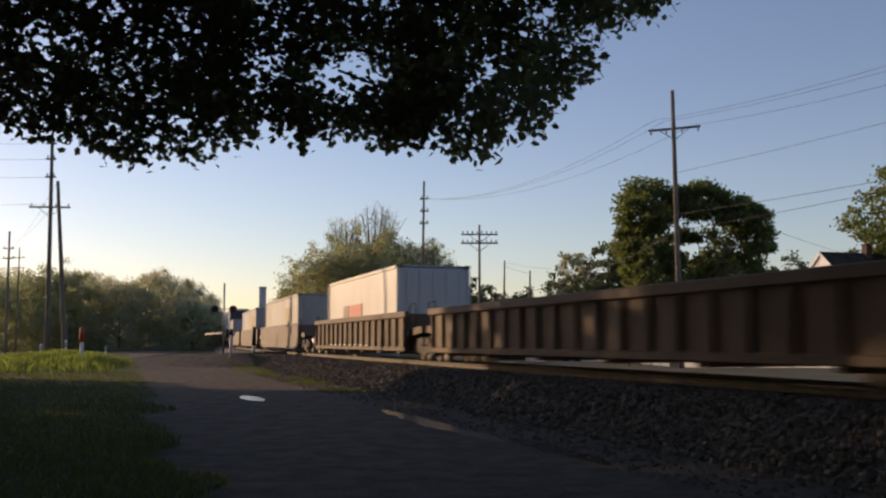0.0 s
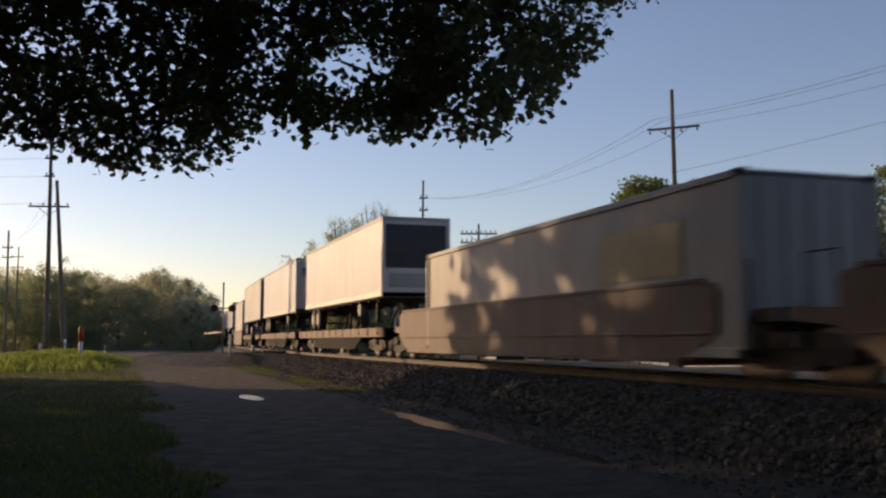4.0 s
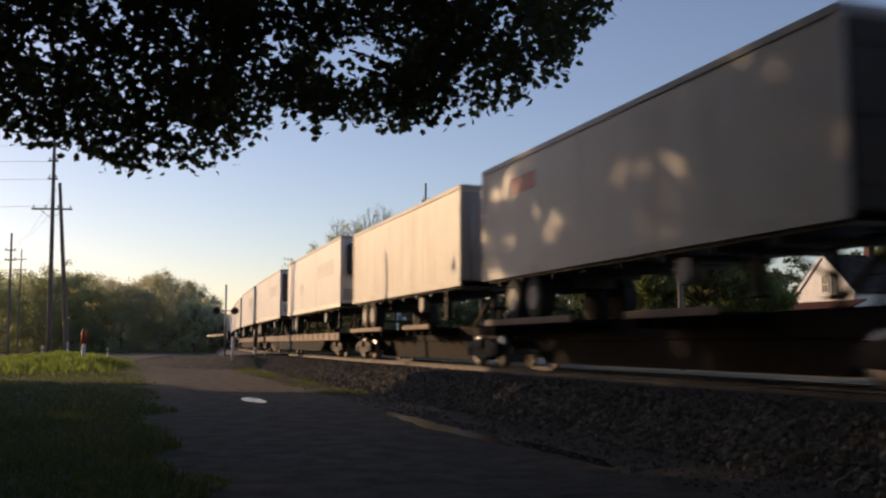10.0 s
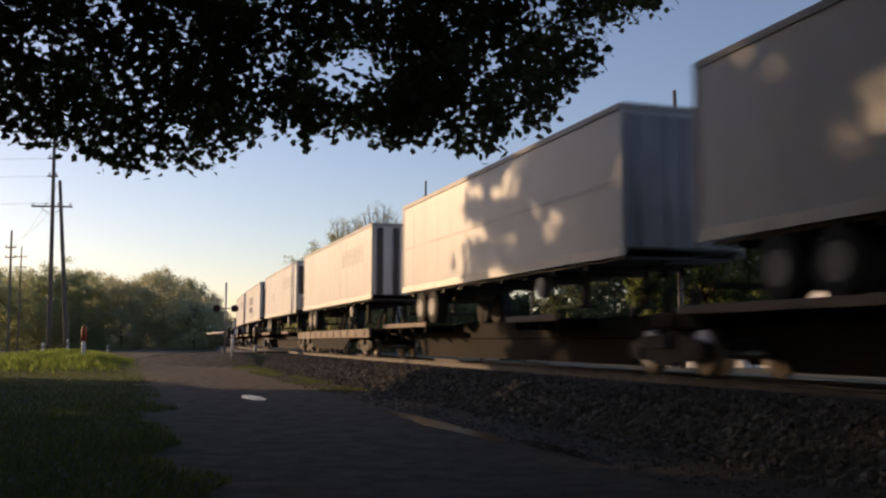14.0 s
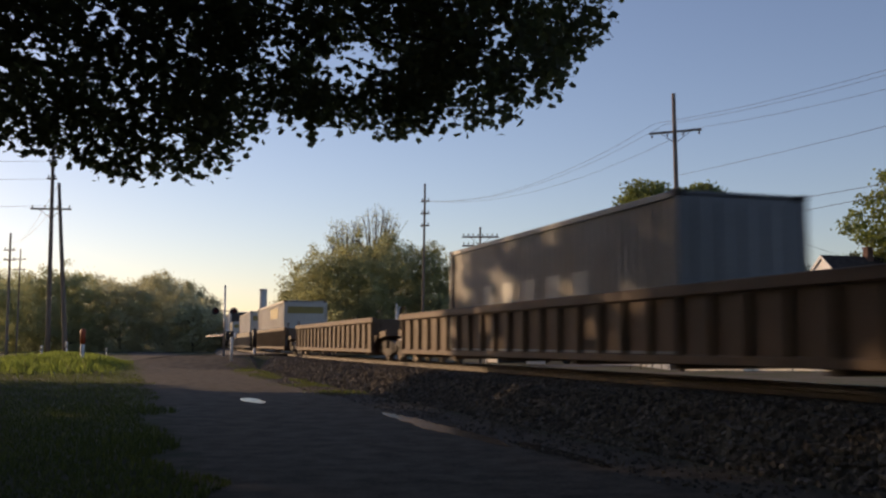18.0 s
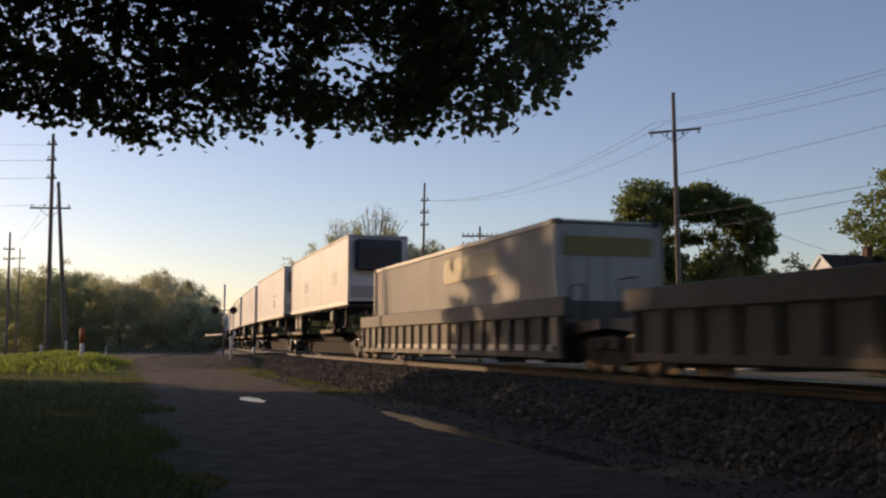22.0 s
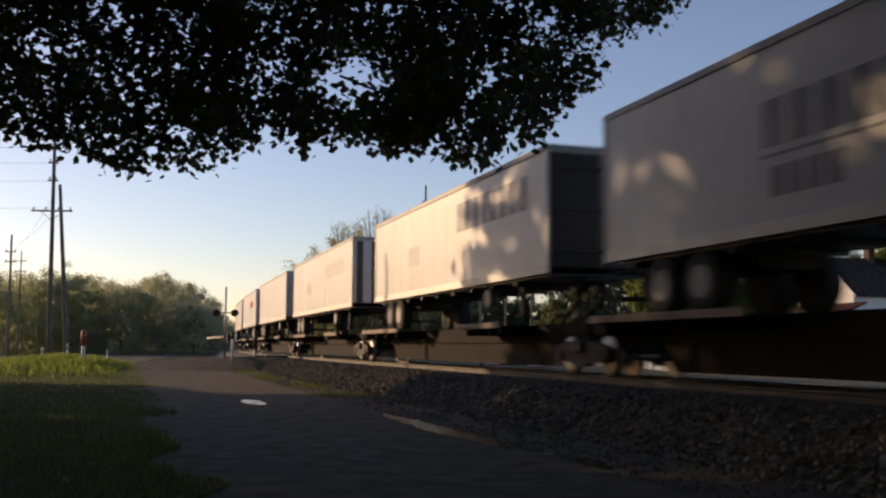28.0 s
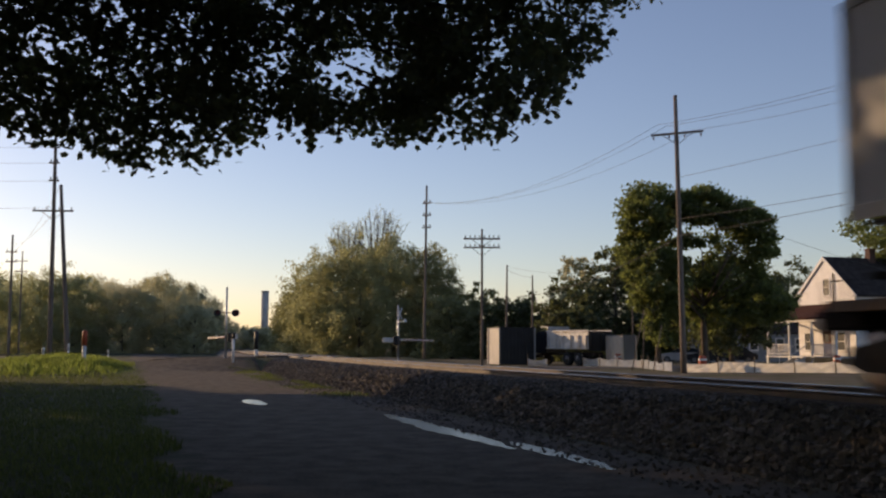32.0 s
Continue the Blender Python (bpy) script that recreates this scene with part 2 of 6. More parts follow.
M_LEAF_M = leaf_mat("thicket_leaf", (0.19, 0.195, 0.12), 0.6, 0.12, (1.7, 1.75, 1.35))
M_LEAF_D = leaf_mat("dark_leaf", (0.085, 0.095, 0.06), 0.48, 0.2)
M_LEAF_S = leaf_mat("shade_leaf", (0.075, 0.085, 0.045), 0.2, 0.2)
M_LEAF_R = leaf_mat("oak_leaf", (0.12, 0.14, 0.065), 0.52, 0.2)
# Two grass tones hold the light: dark for shaded verge, bright for sunlit hummock.
M_GRASS = leaf_mat("grass_blade", (0.062, 0.078, 0.036), 0.5)
M_SUNLIT_GRASS = leaf_mat("sunlit_grass_blade", (0.115, 0.145, 0.055), 0.6)
M_PAINTW = mat("white_paint", (0.78, 0.77, 0.74), 0.6, 0, 0.06, 2, 0.1, 30)
M_SIDING = mat("white_siding", (0.80, 0.78, 0.75), 0.65, 0, 0.06, 1.5, 0.1, 30)
M_ROOF = mat("dark_shingle", (0.055, 0.045, 0.042), 1.0, 0, 0.25, 2, 0.4, 18, spec=0.1)
M_BRICK = mat("chimney_brick", (0.13, 0.07, 0.055), 0.9, 0, 0.2, 3, 0.3, 20)
M_GLASS = glass_mat("window_glass")
M_ORANGE = mat("orange_plastic", (0.50, 0.08, 0.03), 0.6, 0, 0.08, 3)
M_FABRIC = leaf_mat("silt_fabric", (0.74, 0.73, 0.70), 0.68, 0.05, (1.2, 1.18, 1.12))
M_STAKE = mat("stake_wood", (0.22, 0.16, 0.10), 0.9, 0, 0.2, 4)
M_TRUCKW = mat("dump_body_white", (0.66, 0.63, 0.58), 0.55, 0, 0.08, 1.5, 0.1, 25, stain=((0.3, 0.24, 0.18), 1.5, (1, 1, 0.4), 0.6))
M_CHROME = mat("chrome", (0.7, 0.7, 0.7), 0.15, 1.0, 0.05, 3)
M_BANDRED = mat("band_red", (0.55, 0.26, 0.20), 0.6, 0, 0.08, 3)
M_LAMPRED = mat("lens_red", (0.07, 0.012, 0.012), 0.25, 0, 0.05, 3)

# ---- ground ----
def lane(x, y):
    """Metres across from the camera's line towards the track."""
    return CH * x + SH * y


# level wheel ruts that hold water: from, to along the lane, across, reach
RUTS = [(10, 22, 5.4, 1.3), (24.5, 28, 3.25, 1.0)]


def height(x, y):
    """The lie of the land: flat, with a soft rise to the road and a hummock of rough grass."""
    d2 = (x + 21.5) ** 2 / 30 + (y - 57) ** 2 / 60
    z = 0.45 * math.exp(-d2)
    u = (x * SH * -1 + y * CH) - 63.0
    w = lane(x, y)
    ramp = max(0.0, 1 - abs(u) / 7.0) * max(0.0, 1 - abs(w - 10.5) / 14.0)
    z = max(z, 0.72 * min(1, ramp * 2.2))
    if w > 16 and y > 20:
        z = min(z, -0.10) if ramp <= 0 else z
    z += 0.03 * noise.noise(Vector((x * 0.25, y * 0.25, 0)))
    if 0.2 < w < 6.8 and y < 60:
        z -= 0.03 * math.exp(-((w - 4.2) / 1.6) ** 2)
    along = CH * y - SH * x
    for a0, a1, c, reach in RUTS:
        k = math.exp(-((w - c) / reach) ** 4 - max(0, a0 - along, along - a1) ** 2 * 0.5)
        z += (-0.03 - z) * k
    return z


def ground_mat():
    m = bpy.data.materials.new("ground_soil")
    m.use_nodes = True
    nt = m.node_tree
    N, L = nt.nodes.new, nt.links.new
    b = nt.nodes["Principled BSDF"]
    b.inputs["Roughness"].default_value = 0.95
    b.inputs["Specular IOR Level"].default_value = 0.2
    geo = N("ShaderNodeNewGeometry").outputs["Position"]
    dot = N("ShaderNodeVectorMath")
    dot.operation = "DOT_PRODUCT"
    dot.inputs[1].default_value = (CH, SH, 0)
    L(geo, dot.inputs[0])
    n1, n2, n3 = (N("ShaderNodeTexNoise") for _ in range(3))
    for n, s, d in ((n1, 0.35, 6), (n2, 2.2, 8), (n3, 22.0, 5)):
        n.inputs["Scale"].default_value, n.inputs["Detail"].default_value = s, d
        L(geo, n.inputs["Vector"])

    def ramp(src, a, c, lo=0.0, hi=1.0):
        r = N("ShaderNodeMapRange")
        r.inputs[1].default_value, r.inputs[2].default_value, r.inputs[3].default_value, r.inputs[4].default_value = a, c, lo, hi
        L(src, r.inputs[0])
        return r.outputs[0]

    def math_(op, a, c):
        k = N("ShaderNodeMath")
        k.operation = op
        for i, v in enumerate((a, c)):
            if isinstance(v, (int, float)):
                k.inputs[i].default_value = v
            else:
                L(v, k.inputs[i])
        return k.outputs[0]

    def mix(f, a, c):
        k = N("ShaderNodeMix")
        k.data_type = "RGBA"
        L(f, k.inputs[0])
        for i, v in ((6, a), (7, c)):
            if isinstance(v, tuple):
                k.inputs[i].default_value = (*v, 1)
            else:
                L(v, k.inputs[i])
        return k.outputs[2]

    wob = math_("ADD", dot.outputs["Value"], math_("MULTIPLY", math_("SUBTRACT", n2.outputs["Fac"], 0.5), 1.6))
    dirt = math_("MULTIPLY", ramp(wob, 0.3, 1.1), ramp(wob, 7.3, 6.5))
    far = ramp(wob, 13.0, 15.0)
    soil = mix(ramp(n2.outputs["Fac"], 0.35, 0.65), (0.05, 0.039, 0.030), (0.12, 0.094, 0.072))
    soil = mix(ramp(n3.outputs["Fac"], 0.5, 0.7, 0.0, 0.6), soil, (0.17, 0.14, 0.11))
    turf = mix(ramp(n1.outputs["Fac"], 0.35, 0.65), (0.032, 0.044, 0.018), (0.06, 0.07, 0.03))
    turf = mix(ramp(n3.outputs["Fac"], 0.4, 0.7, 0.0, 0.6), turf, (0.06, 0.05, 0.03))
    yard = mix(ramp(n1.outputs["Fac"], 0.4, 0.6), (0.16, 0.125, 0.09), (0.10, 0.10, 0.045))
    col = mix(dirt, turf, soil)
    col = mix(far, col, yard)
    L(col, b.inputs["Base Color"])
    bp = N("ShaderNodeBump")
    bp.inputs["Strength"].default_value, bp.inputs["Distance"].default_value = 0.8, 0.04
    L(math_("ADD", math_("MULTIPLY", n2.outputs["Fac"], 1.0), math_("MULTIPLY", n3.outputs["Fac"], 0.4)), bp.inputs["Height"])
    L(bp.outputs[0], b.inputs["Normal"])
    return m


def axis(stops):
    """Grid lines: (start, end, step) pieces joined."""
    out = []
    for a, b_, st in stops:
        n = max(1, round((b_ - a) / st))
        out += [a + (b_ - a) * i / n for i in range(n)]
    return out + [stops[-1][1]]


gx = axis([(-3000, -600, 800), (-600, -100, 100), (-100, -35, 5), (-35, 25, 0.6), (25, 80, 5), (80, 600, 104), (600, 3000, 800)])
gy = axis([(-3000, -400, 650), (-400, -40, 60), (-40, -4, 3), (-4, 75, 0.6), (75, 200, 6), (200, 800, 100), (800, 4000, 800)])
verts = [(x, y, height(x, y)) for y in gy for x in gx]
nx = len(gx)
faces = [(j * nx + i, j * nx + i + 1, (j + 1) * nx + i + 1, (j + 1) * nx + i) for j in range(len(gy) - 1) for i in range(nx - 1)]
M_GROUND = ground_mat()
ground = tagged(raw("ground", verts, faces, M_GROUND, smooth=True), "dirt lane, grass and bare soil beside the railway", "ground", kind="structure")


def extrude(name, profile, s_list, material, parent=None, label="", smooth=False):
    """A cross-section (c, z) carried along the track."""
    vs, fs, n = [], [], len(profile)
    for s in s_list:
        vs += [tuple(beside(s, c, z)) for c, z in profile]
    for i in range(len(s_list) - 1):
        for k in range(n - 1):
            fs.append((i * n + k, (i + 1) * n + k, (i + 1) * n + k + 1, i * n + k + 1))
    return raw(name, vs, fs, material, parent, label, smooth=smooth)


LINE = [-300, -150, -80] + [-60 + 4 * i for i in range(52)] + [160, 200, 260, 400, 700, 1000]
BED = [(-3.15, -0.06), (-2.75, 0.22), (-2.25, 0.56), (-1.85, 0.665), (1.9, 0.665), (4.4, 0.62), (5.6, 0.30), (6.6, -0.14)]
bed = tagged(extrude("track_bed", BED, LINE, M_BALLAST), "grey-brown crushed stone bed under the railway track", "track bed", kind="structure")


M_GRAVEL = mat("pale_gravel", (0.27, 0.235, 0.20), 0.95, 0, 0.2, 0.8, 0.5, 20, space="World", color2=(0.36, 0.32, 0.275), spec=0.1)
tagged(extrude("gravel_strip", [(2.1, 0.672), (3.2, 0.66), (4.4, 0.632), (5.6, 0.312), (6.4, -0.06)], LINE, M_GRAVEL), "pale packed gravel along the far side of the track", "gravel strip", kind="structure")


def rail(c):
    prof = [(-0.07, -0.17), (-0.07, -0.155), (-0.015, -0.13), (-0.012, -0.05), (-0.036, -0.035), (-0.036, -0.006)]
    full = prof + [(-c_, z) for c_, z in prof[::-1]]
    closed = full + [full[0]]
    r = tagged(extrude("rail", [(c + a, RAIL_Z + z) for a, z in closed], LINE, M_RAIL), "rusty steel rail with a polished running surface", "rail", "rails of the track", "structure")
    extrude("running_surface", [(c - 0.036, RAIL_Z - 0.007), (c - 0.028, RAIL_Z), (c + 0.028, RAIL_Z), (c + 0.036, RAIL_Z - 0.007)], LINE, M_RAILTOP, r, "polished steel running surface")
    return r


rail(-0.7535)
rail(0.7535)

# ---- the crossing road ----
def road_strip(name, c0, c1, s0, s1, z, material, steps=10):
    vs, fs = [], []
    for i in range(steps + 1):
        c = c0 + (c1 - c0) * i / steps
        for s in (s0, s1):
            p = beside(s, c)
            zz = z(c, p) if callable(z) else z
            vs.append((p.x, p.y, zz))
    for i in range(steps):
        fs.append((2 * i, 2 * i + 1, 2 * i + 3, 2 * i + 2))
    return raw(name, vs, fs, material)


def road_z(c, p):
    return max(height(p.x, p.y) + 0.035, RAIL_Z - 0.03 - max(0, abs(c) - 3.2) * 0.06)


tagged(road_strip("road", -60, -2.2, 62.5, 69.5, road_z, M_ASPHALT, 40), "worn grey asphalt road leading over the crossing", "road", kind="structure")
tagged(road_strip("road", 2.2, 60, 62.5, 69.5, road_z, M_ASPHALT, 40), "worn grey asphalt road leading over the crossing", "road", kind="structure")
for c0, c1 in ((-2.2, -0.80), (-0.68, 0.68), (0.80, 2.2)):
    bm = B()
    p0 = beside(66, (c0 + c1) / 2, RAIL_Z - 0.09)
    box(bm, (0, 0, 0), (c1 - c0, 8.2, 0.16), Matrix.Translation(p0) @ pose(0, 0, 0, 0, 0, math.degrees(HEAD - track(66)[2])), 0.015)
    tagged(part("crossing_panel", bm, M_ASPHALT), "dark asphalt and rubber panel between the rails", "crossing panel", "crossing panels", "structure")


# ---- the train ----
M_NOSEGREY = mat("nose_grey", (0.34, 0.345, 0.36), 0.6, 0, 0.1, 0.8, 0.1, 25, stain=((0.2, 0.18, 0.16), 0.9, (1, 1, 0.3), 0.6))
M_NOSE = mat("nose_rust", (0.065, 0.046, 0.037), 0.75, 0, 0.2, 1.0, 0.15, 25, stain=((0.045, 0.032, 0.026), 1.2, (1, 1, 0.3), 0.6))
M_SKIRT = mat("skirt_rail", (0.50, 0.49, 0.47), 0.5, 0.3, 0.08, 2, 0.05, 30)
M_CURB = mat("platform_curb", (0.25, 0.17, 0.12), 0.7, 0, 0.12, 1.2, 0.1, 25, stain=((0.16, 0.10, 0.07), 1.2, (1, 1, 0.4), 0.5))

def truck(parent, x, r=0.42, label=""):
    """A two-axle railway truck at x along the car."""
    bm = B()
    for y in (-0.98, 0.98):
        prism(bm, [(-1.25, 0.30), (-1.05, 0.22), (-0.45, 0.20), (-0.30, 0.12), (0.30, 0.12), (0.45, 0.20), (1.05, 0.22), (1.25, 0.30), (1.20, 0.52), (0.50, 0.66), (-0.50, 0.66), (-1.20, 0.52)], 0.16, pose(x, y, 0.08))
        for k in (-0.9, 0.9):
            tube(bm, [(x + k, y - 0.12, r), (x + k, y + 0.12, r)], 0.13, 10)
        for k in (-0.16, 0, 0.16):
            tube(bm, [(x + k, y - 0.02, 0.24), (x + k, y - 0.02, 0.56)], 0.055, 6)
    box(bm, (x, 0, 0.62), (0.5, 2.3, 0.26), None, 0.03)
    t = part("truck", bm, M_STEEL, parent, "dark rusty side-frames and bolster")
    for k in (-0.9, 0.9):
        bm = B()
        tube(bm, [(x + k, -0.78, r), (x + k, 0.78, r)], 0.085, 10)
        for y in (-0.76, 0.76):
            sg = 1 if y > 0 else -1
            tube(bm, [(x + k, y - sg * 0.07, r), (x + k, y - sg * 0.05, r), (x + k, y - sg * 0.05, r), (x + k, y + sg * 0.05, r), (x + k, y + sg * 0.065, r), (x + k, y + sg * 0.065, r)], [r + 0.026, r + 0.026, r, r, r - 0.03, r * 0.72], 24)
        part("wheelset", bm, M_WHEEL, t)
    return t


def coupler(parent, x, d):
    bm = B()
    box(bm, (x + d * 0.3, 0, 0.88), (0.8, 0.16, 0.18), None, 0.02)
    prism(bm, [(-0.18, -0.14), (0.14, -0.14), (0.2, 0), (0.1, 0.14), (-0.18, 0.14)], 0.28, pose(x + d * 0.75, 0, 0.88, 90))
    part("coupler", bm, M_STEEL, parent)


def letters(parent, x0, x1, z0, z1, y, material, what):
    """A word that cannot be read: a row of plain upright bars."""
    n = max(1, round((x1 - x0) / max(0.3, (z1 - z0) * 0.85)))
    st = (x1 - x0) / n
    bm = B()
    box(bm, (0, 0, 0), (st * 0.72, 0.010, z1 - z0))
    pieces("letter_bar", bm, material, parent, [(x0 + st * (i + 0.5), y, (z0 + z1) / 2) for i in range(n)], what)


def well_car(length, style, ends=(True, True)):
    """One well unit: deep side sills, a floor between, platforms over the trucks."""
    m = {"tan": M_WELL2, "brown": M_WELL, "grey": M_WELL3}[style]
    words = {"tan": "rusty tan steel well wagon with ribbed sides", "brown": "smooth-sided brown steel well wagon", "grey": "grey steel well wagon with a deep top chord"}[style]
    car = thing("well_wagon", words + " on the track", "freight wagon", "wagons of the train")
    half, deep = length / 2, 1.56
    for y in (-1.30, 1.30):
        o = -1 if y < 0 else 1
        bm = B()
        if style == "brown":
            prism(bm, [(-half, 0.72), (-half + 0.9, 0.34), (half - 0.9, 0.34), (half, 0.72), (half, deep - 0.12), (half - 0.3, deep), (-half + 0.3, deep), (-half, deep - 0.12)], 0.06, pose(0, y, 0))
            for nm, yy, zz, ln, sx, sz in (("waist_strip", y + o * 0.045, 0.74, length - 0.5, 0.035, 0.05), ("top_chord", y, deep + 0.035, length - 0.8, 0.12, 0.07), ("bottom_chord", y, 0.30, length - 2.0, 0.12, 0.09)):
                b2 = B()
                box(b2, (0, yy, zz), (ln, sx, sz), None, 0.008)
                part(nm, b2, m, car)
        else:
            box(bm, (0, y + o * 0.006, 0.95), (length, 0.025, 1.15), None, 0.0)
        part("side_sill", bm, m, car)
        if style != "brown":
            top = 0.20 if style == "tan" else 0.42
            bm = B()
            box(bm, (0, y + o * 0.05, deep - top / 2 + 0.06), (length + 0.4, 0.15, top), None, 0.02)
            part("top_chord", bm, m, car)
            bm = B()
            box(bm, (0, y, 0.38), (length, 0.17, 0.16), None, 0.02)
            part("bottom_chord", bm, m, car)
            n = int(length / 0.95)
            for i in range(n + 1):
                bm = B()
                box(bm, (-half + 0.12 + (length - 0.24) * i / n, y + o * 0.03, 0.95 - top / 4), (0.10, 0.16, 1.0), None, 0.012)
                part("rib", bm, m, car)
    bm = B()
    box(bm, (0, 0, 0.33), (length - 1.4, 2.5, 0.06))
    for i in range(6):
        box(bm, (-half + 1.2 + (length - 2.4) * i / 5, 0, 0.27), (0.3, 2.55, 0.12), None, 0.01)
    part("well_floor", bm, m, car)
    for d in (-1, 1):
        bm = B()
        prism(bm, [(d * (half - 0.7), 0.36), (d * (half - 0.2), 1.05), (d * (half + 1.2), 1.12), (d * (half + 1.2), 0.92), (d * (half - 0.1), 0.80), (d * (half - 0.5), 0.30)], 2.3)
        box(bm, (d * (half - 0.12), 0, 1.25), (0.10, 2.6, 0.6), None, 0.02)
        part("end_platform", bm, m, car)
        for y in (-1.22, 1.22):
            bm = B()
            tube(bm, [(d * (half + 0.1), y, 1.15), (d * (half + 0.1), y, 1.85), (d * (half + 0.75), y, 1.85), (d * (half + 0.75), y, 1.10)], 0.022, 6)
            part("grab_rail", bm, M_STEEL, car)
    truck(car, half + 1.15)
    if ends[1]:
        truck(car, -half - 1.15)
    for d in (-1, 1):
        coupler(car, d * (half + 1.3), d)
    return car


def container(length, look_, marks=()):
    """A steel box with corner posts, corrugated or smooth sides, doors and castings."""
    m, words, corr = {
        "white": (M_WHITE, "white smooth-sided freight container", False), "grey": (M_GREYBOX, "weathered grey freight container", False),
        "blue": (M_BLUEBOX, "blue-grey corrugated freight container", True), "gold": (M_WHITE2, "off-white freight container with a gold band", True)}[look_]
    box_ = thing("freight_container", words + " in a well wagon", "container", "boxes on the train")
    half, w, h = length / 2, 1.27, 2.9
    bm = B()
    for y in (-w, w):
        o = -1 if y < 0 else 1
        n = int(length / (0.28 if corr else 0.61))
        xs = [-half + 0.1 + (length - 0.2) * i / n for i in range(n + 1)]
        prev = None
        for i, x in enumerate(xs[:-1]):
            st = (xs[i + 1] - x)
            for fx, dep in ((0, 0), (0.38, 0), (0.5, 0.03 if corr else 0.006), (0.88, 0.03 if corr else 0.006)):
                a, b_ = bm.verts.new((x + st * fx, y - o * dep, 0.12)), bm.verts.new((x + st * fx, y - o * dep, h - 0.12))
                if prev:
                    bm.faces.new((prev[0], a, b_, prev[1]) if o < 0 else (prev[1], b_, a, prev[0]))
                prev = (a, b_)
    part("side_panel", bm, m, box_)
    bm = B()
    for x in (-half + 0.06, half - 0.06):
        for y in (-w, w):
            box(bm, (x, y, h / 2), (0.14, 0.12, h), None, 0.015)
    for y in (-w, w):
        box(bm, (0, y, 0.07), (length - 0.2, 0.10, 0.16), None, 0.01)
        box(bm, (0, y, h - 0.06), (length - 0.2, 0.08, 0.12), None, 0.01)
    part("frame", bm, m, box_)
    bm = B()
    box(bm, (0, 0, h - 0.03), (length - 0.1, 2 * w, 0.05))
    part("roof", bm, m, box_)
    bm = B()
    box(bm, (half - 0.05, 0, h / 2), (0.04, 2 * w - 0.1, h - 0.2))
    front = part("front_wall", bm, m, box_)
    bm = B()
    box(bm, (half - 0.02, 0, h / 2), (0.03, 0.05, h - 0.35), None, 0.005)
    pieces("end_rib", bm, m, front, [(0, -0.95 + k * 0.475, 0) for k in range(5)])
    bm = B()
    for y in (-0.61, 0.61):
        box(bm, (-half + 0.05, y, h / 2), (0.05, 1.19, h - 0.25), None, 0.01)
    part("doors", bm, m, box_)
    bm = B()
    for y in (-0.95, -0.35, 0.35, 0.95):
        tube(bm, [(-half + 0.005, y, 0.2), (-half + 0.005, y, h - 0.2)], 0.02, 6)
    part("lock_rod", bm, M_ALU, box_)
    bm = B()
    box(bm, (0, 0, 0), (0.20, 0.20, 0.13), None, 0.012)
    pieces("corner_casting", bm, M_STEEL, box_, [(x, y, z) for x in (-half + 0.09, half - 0.09) for y in (-w + 0.03, w - 0.03) for z in (0.06, h - 0.06)])
    for (x0, x1, z0, z1, mm, what) in marks:
        if "letter" in what:
            letters(box_, x0, x1, z0, z1, -w - 0.012, mm, what)
        else:
            bm = B()
            box(bm, ((x0 + x1) / 2, -w - 0.012, (z0 + z1) / 2), (x1 - x0, 0.012, z1 - z0))
            part("sign", bm, mm, box_, what)
    if look_ == "gold":
        bm = B()
        box(bm, (half - 0.01, 0, h * 0.80), (0.012, 2.2, 0.42))
        part("band", bm, M_GOLD, box_, "gold band across the end wall")
    return box_


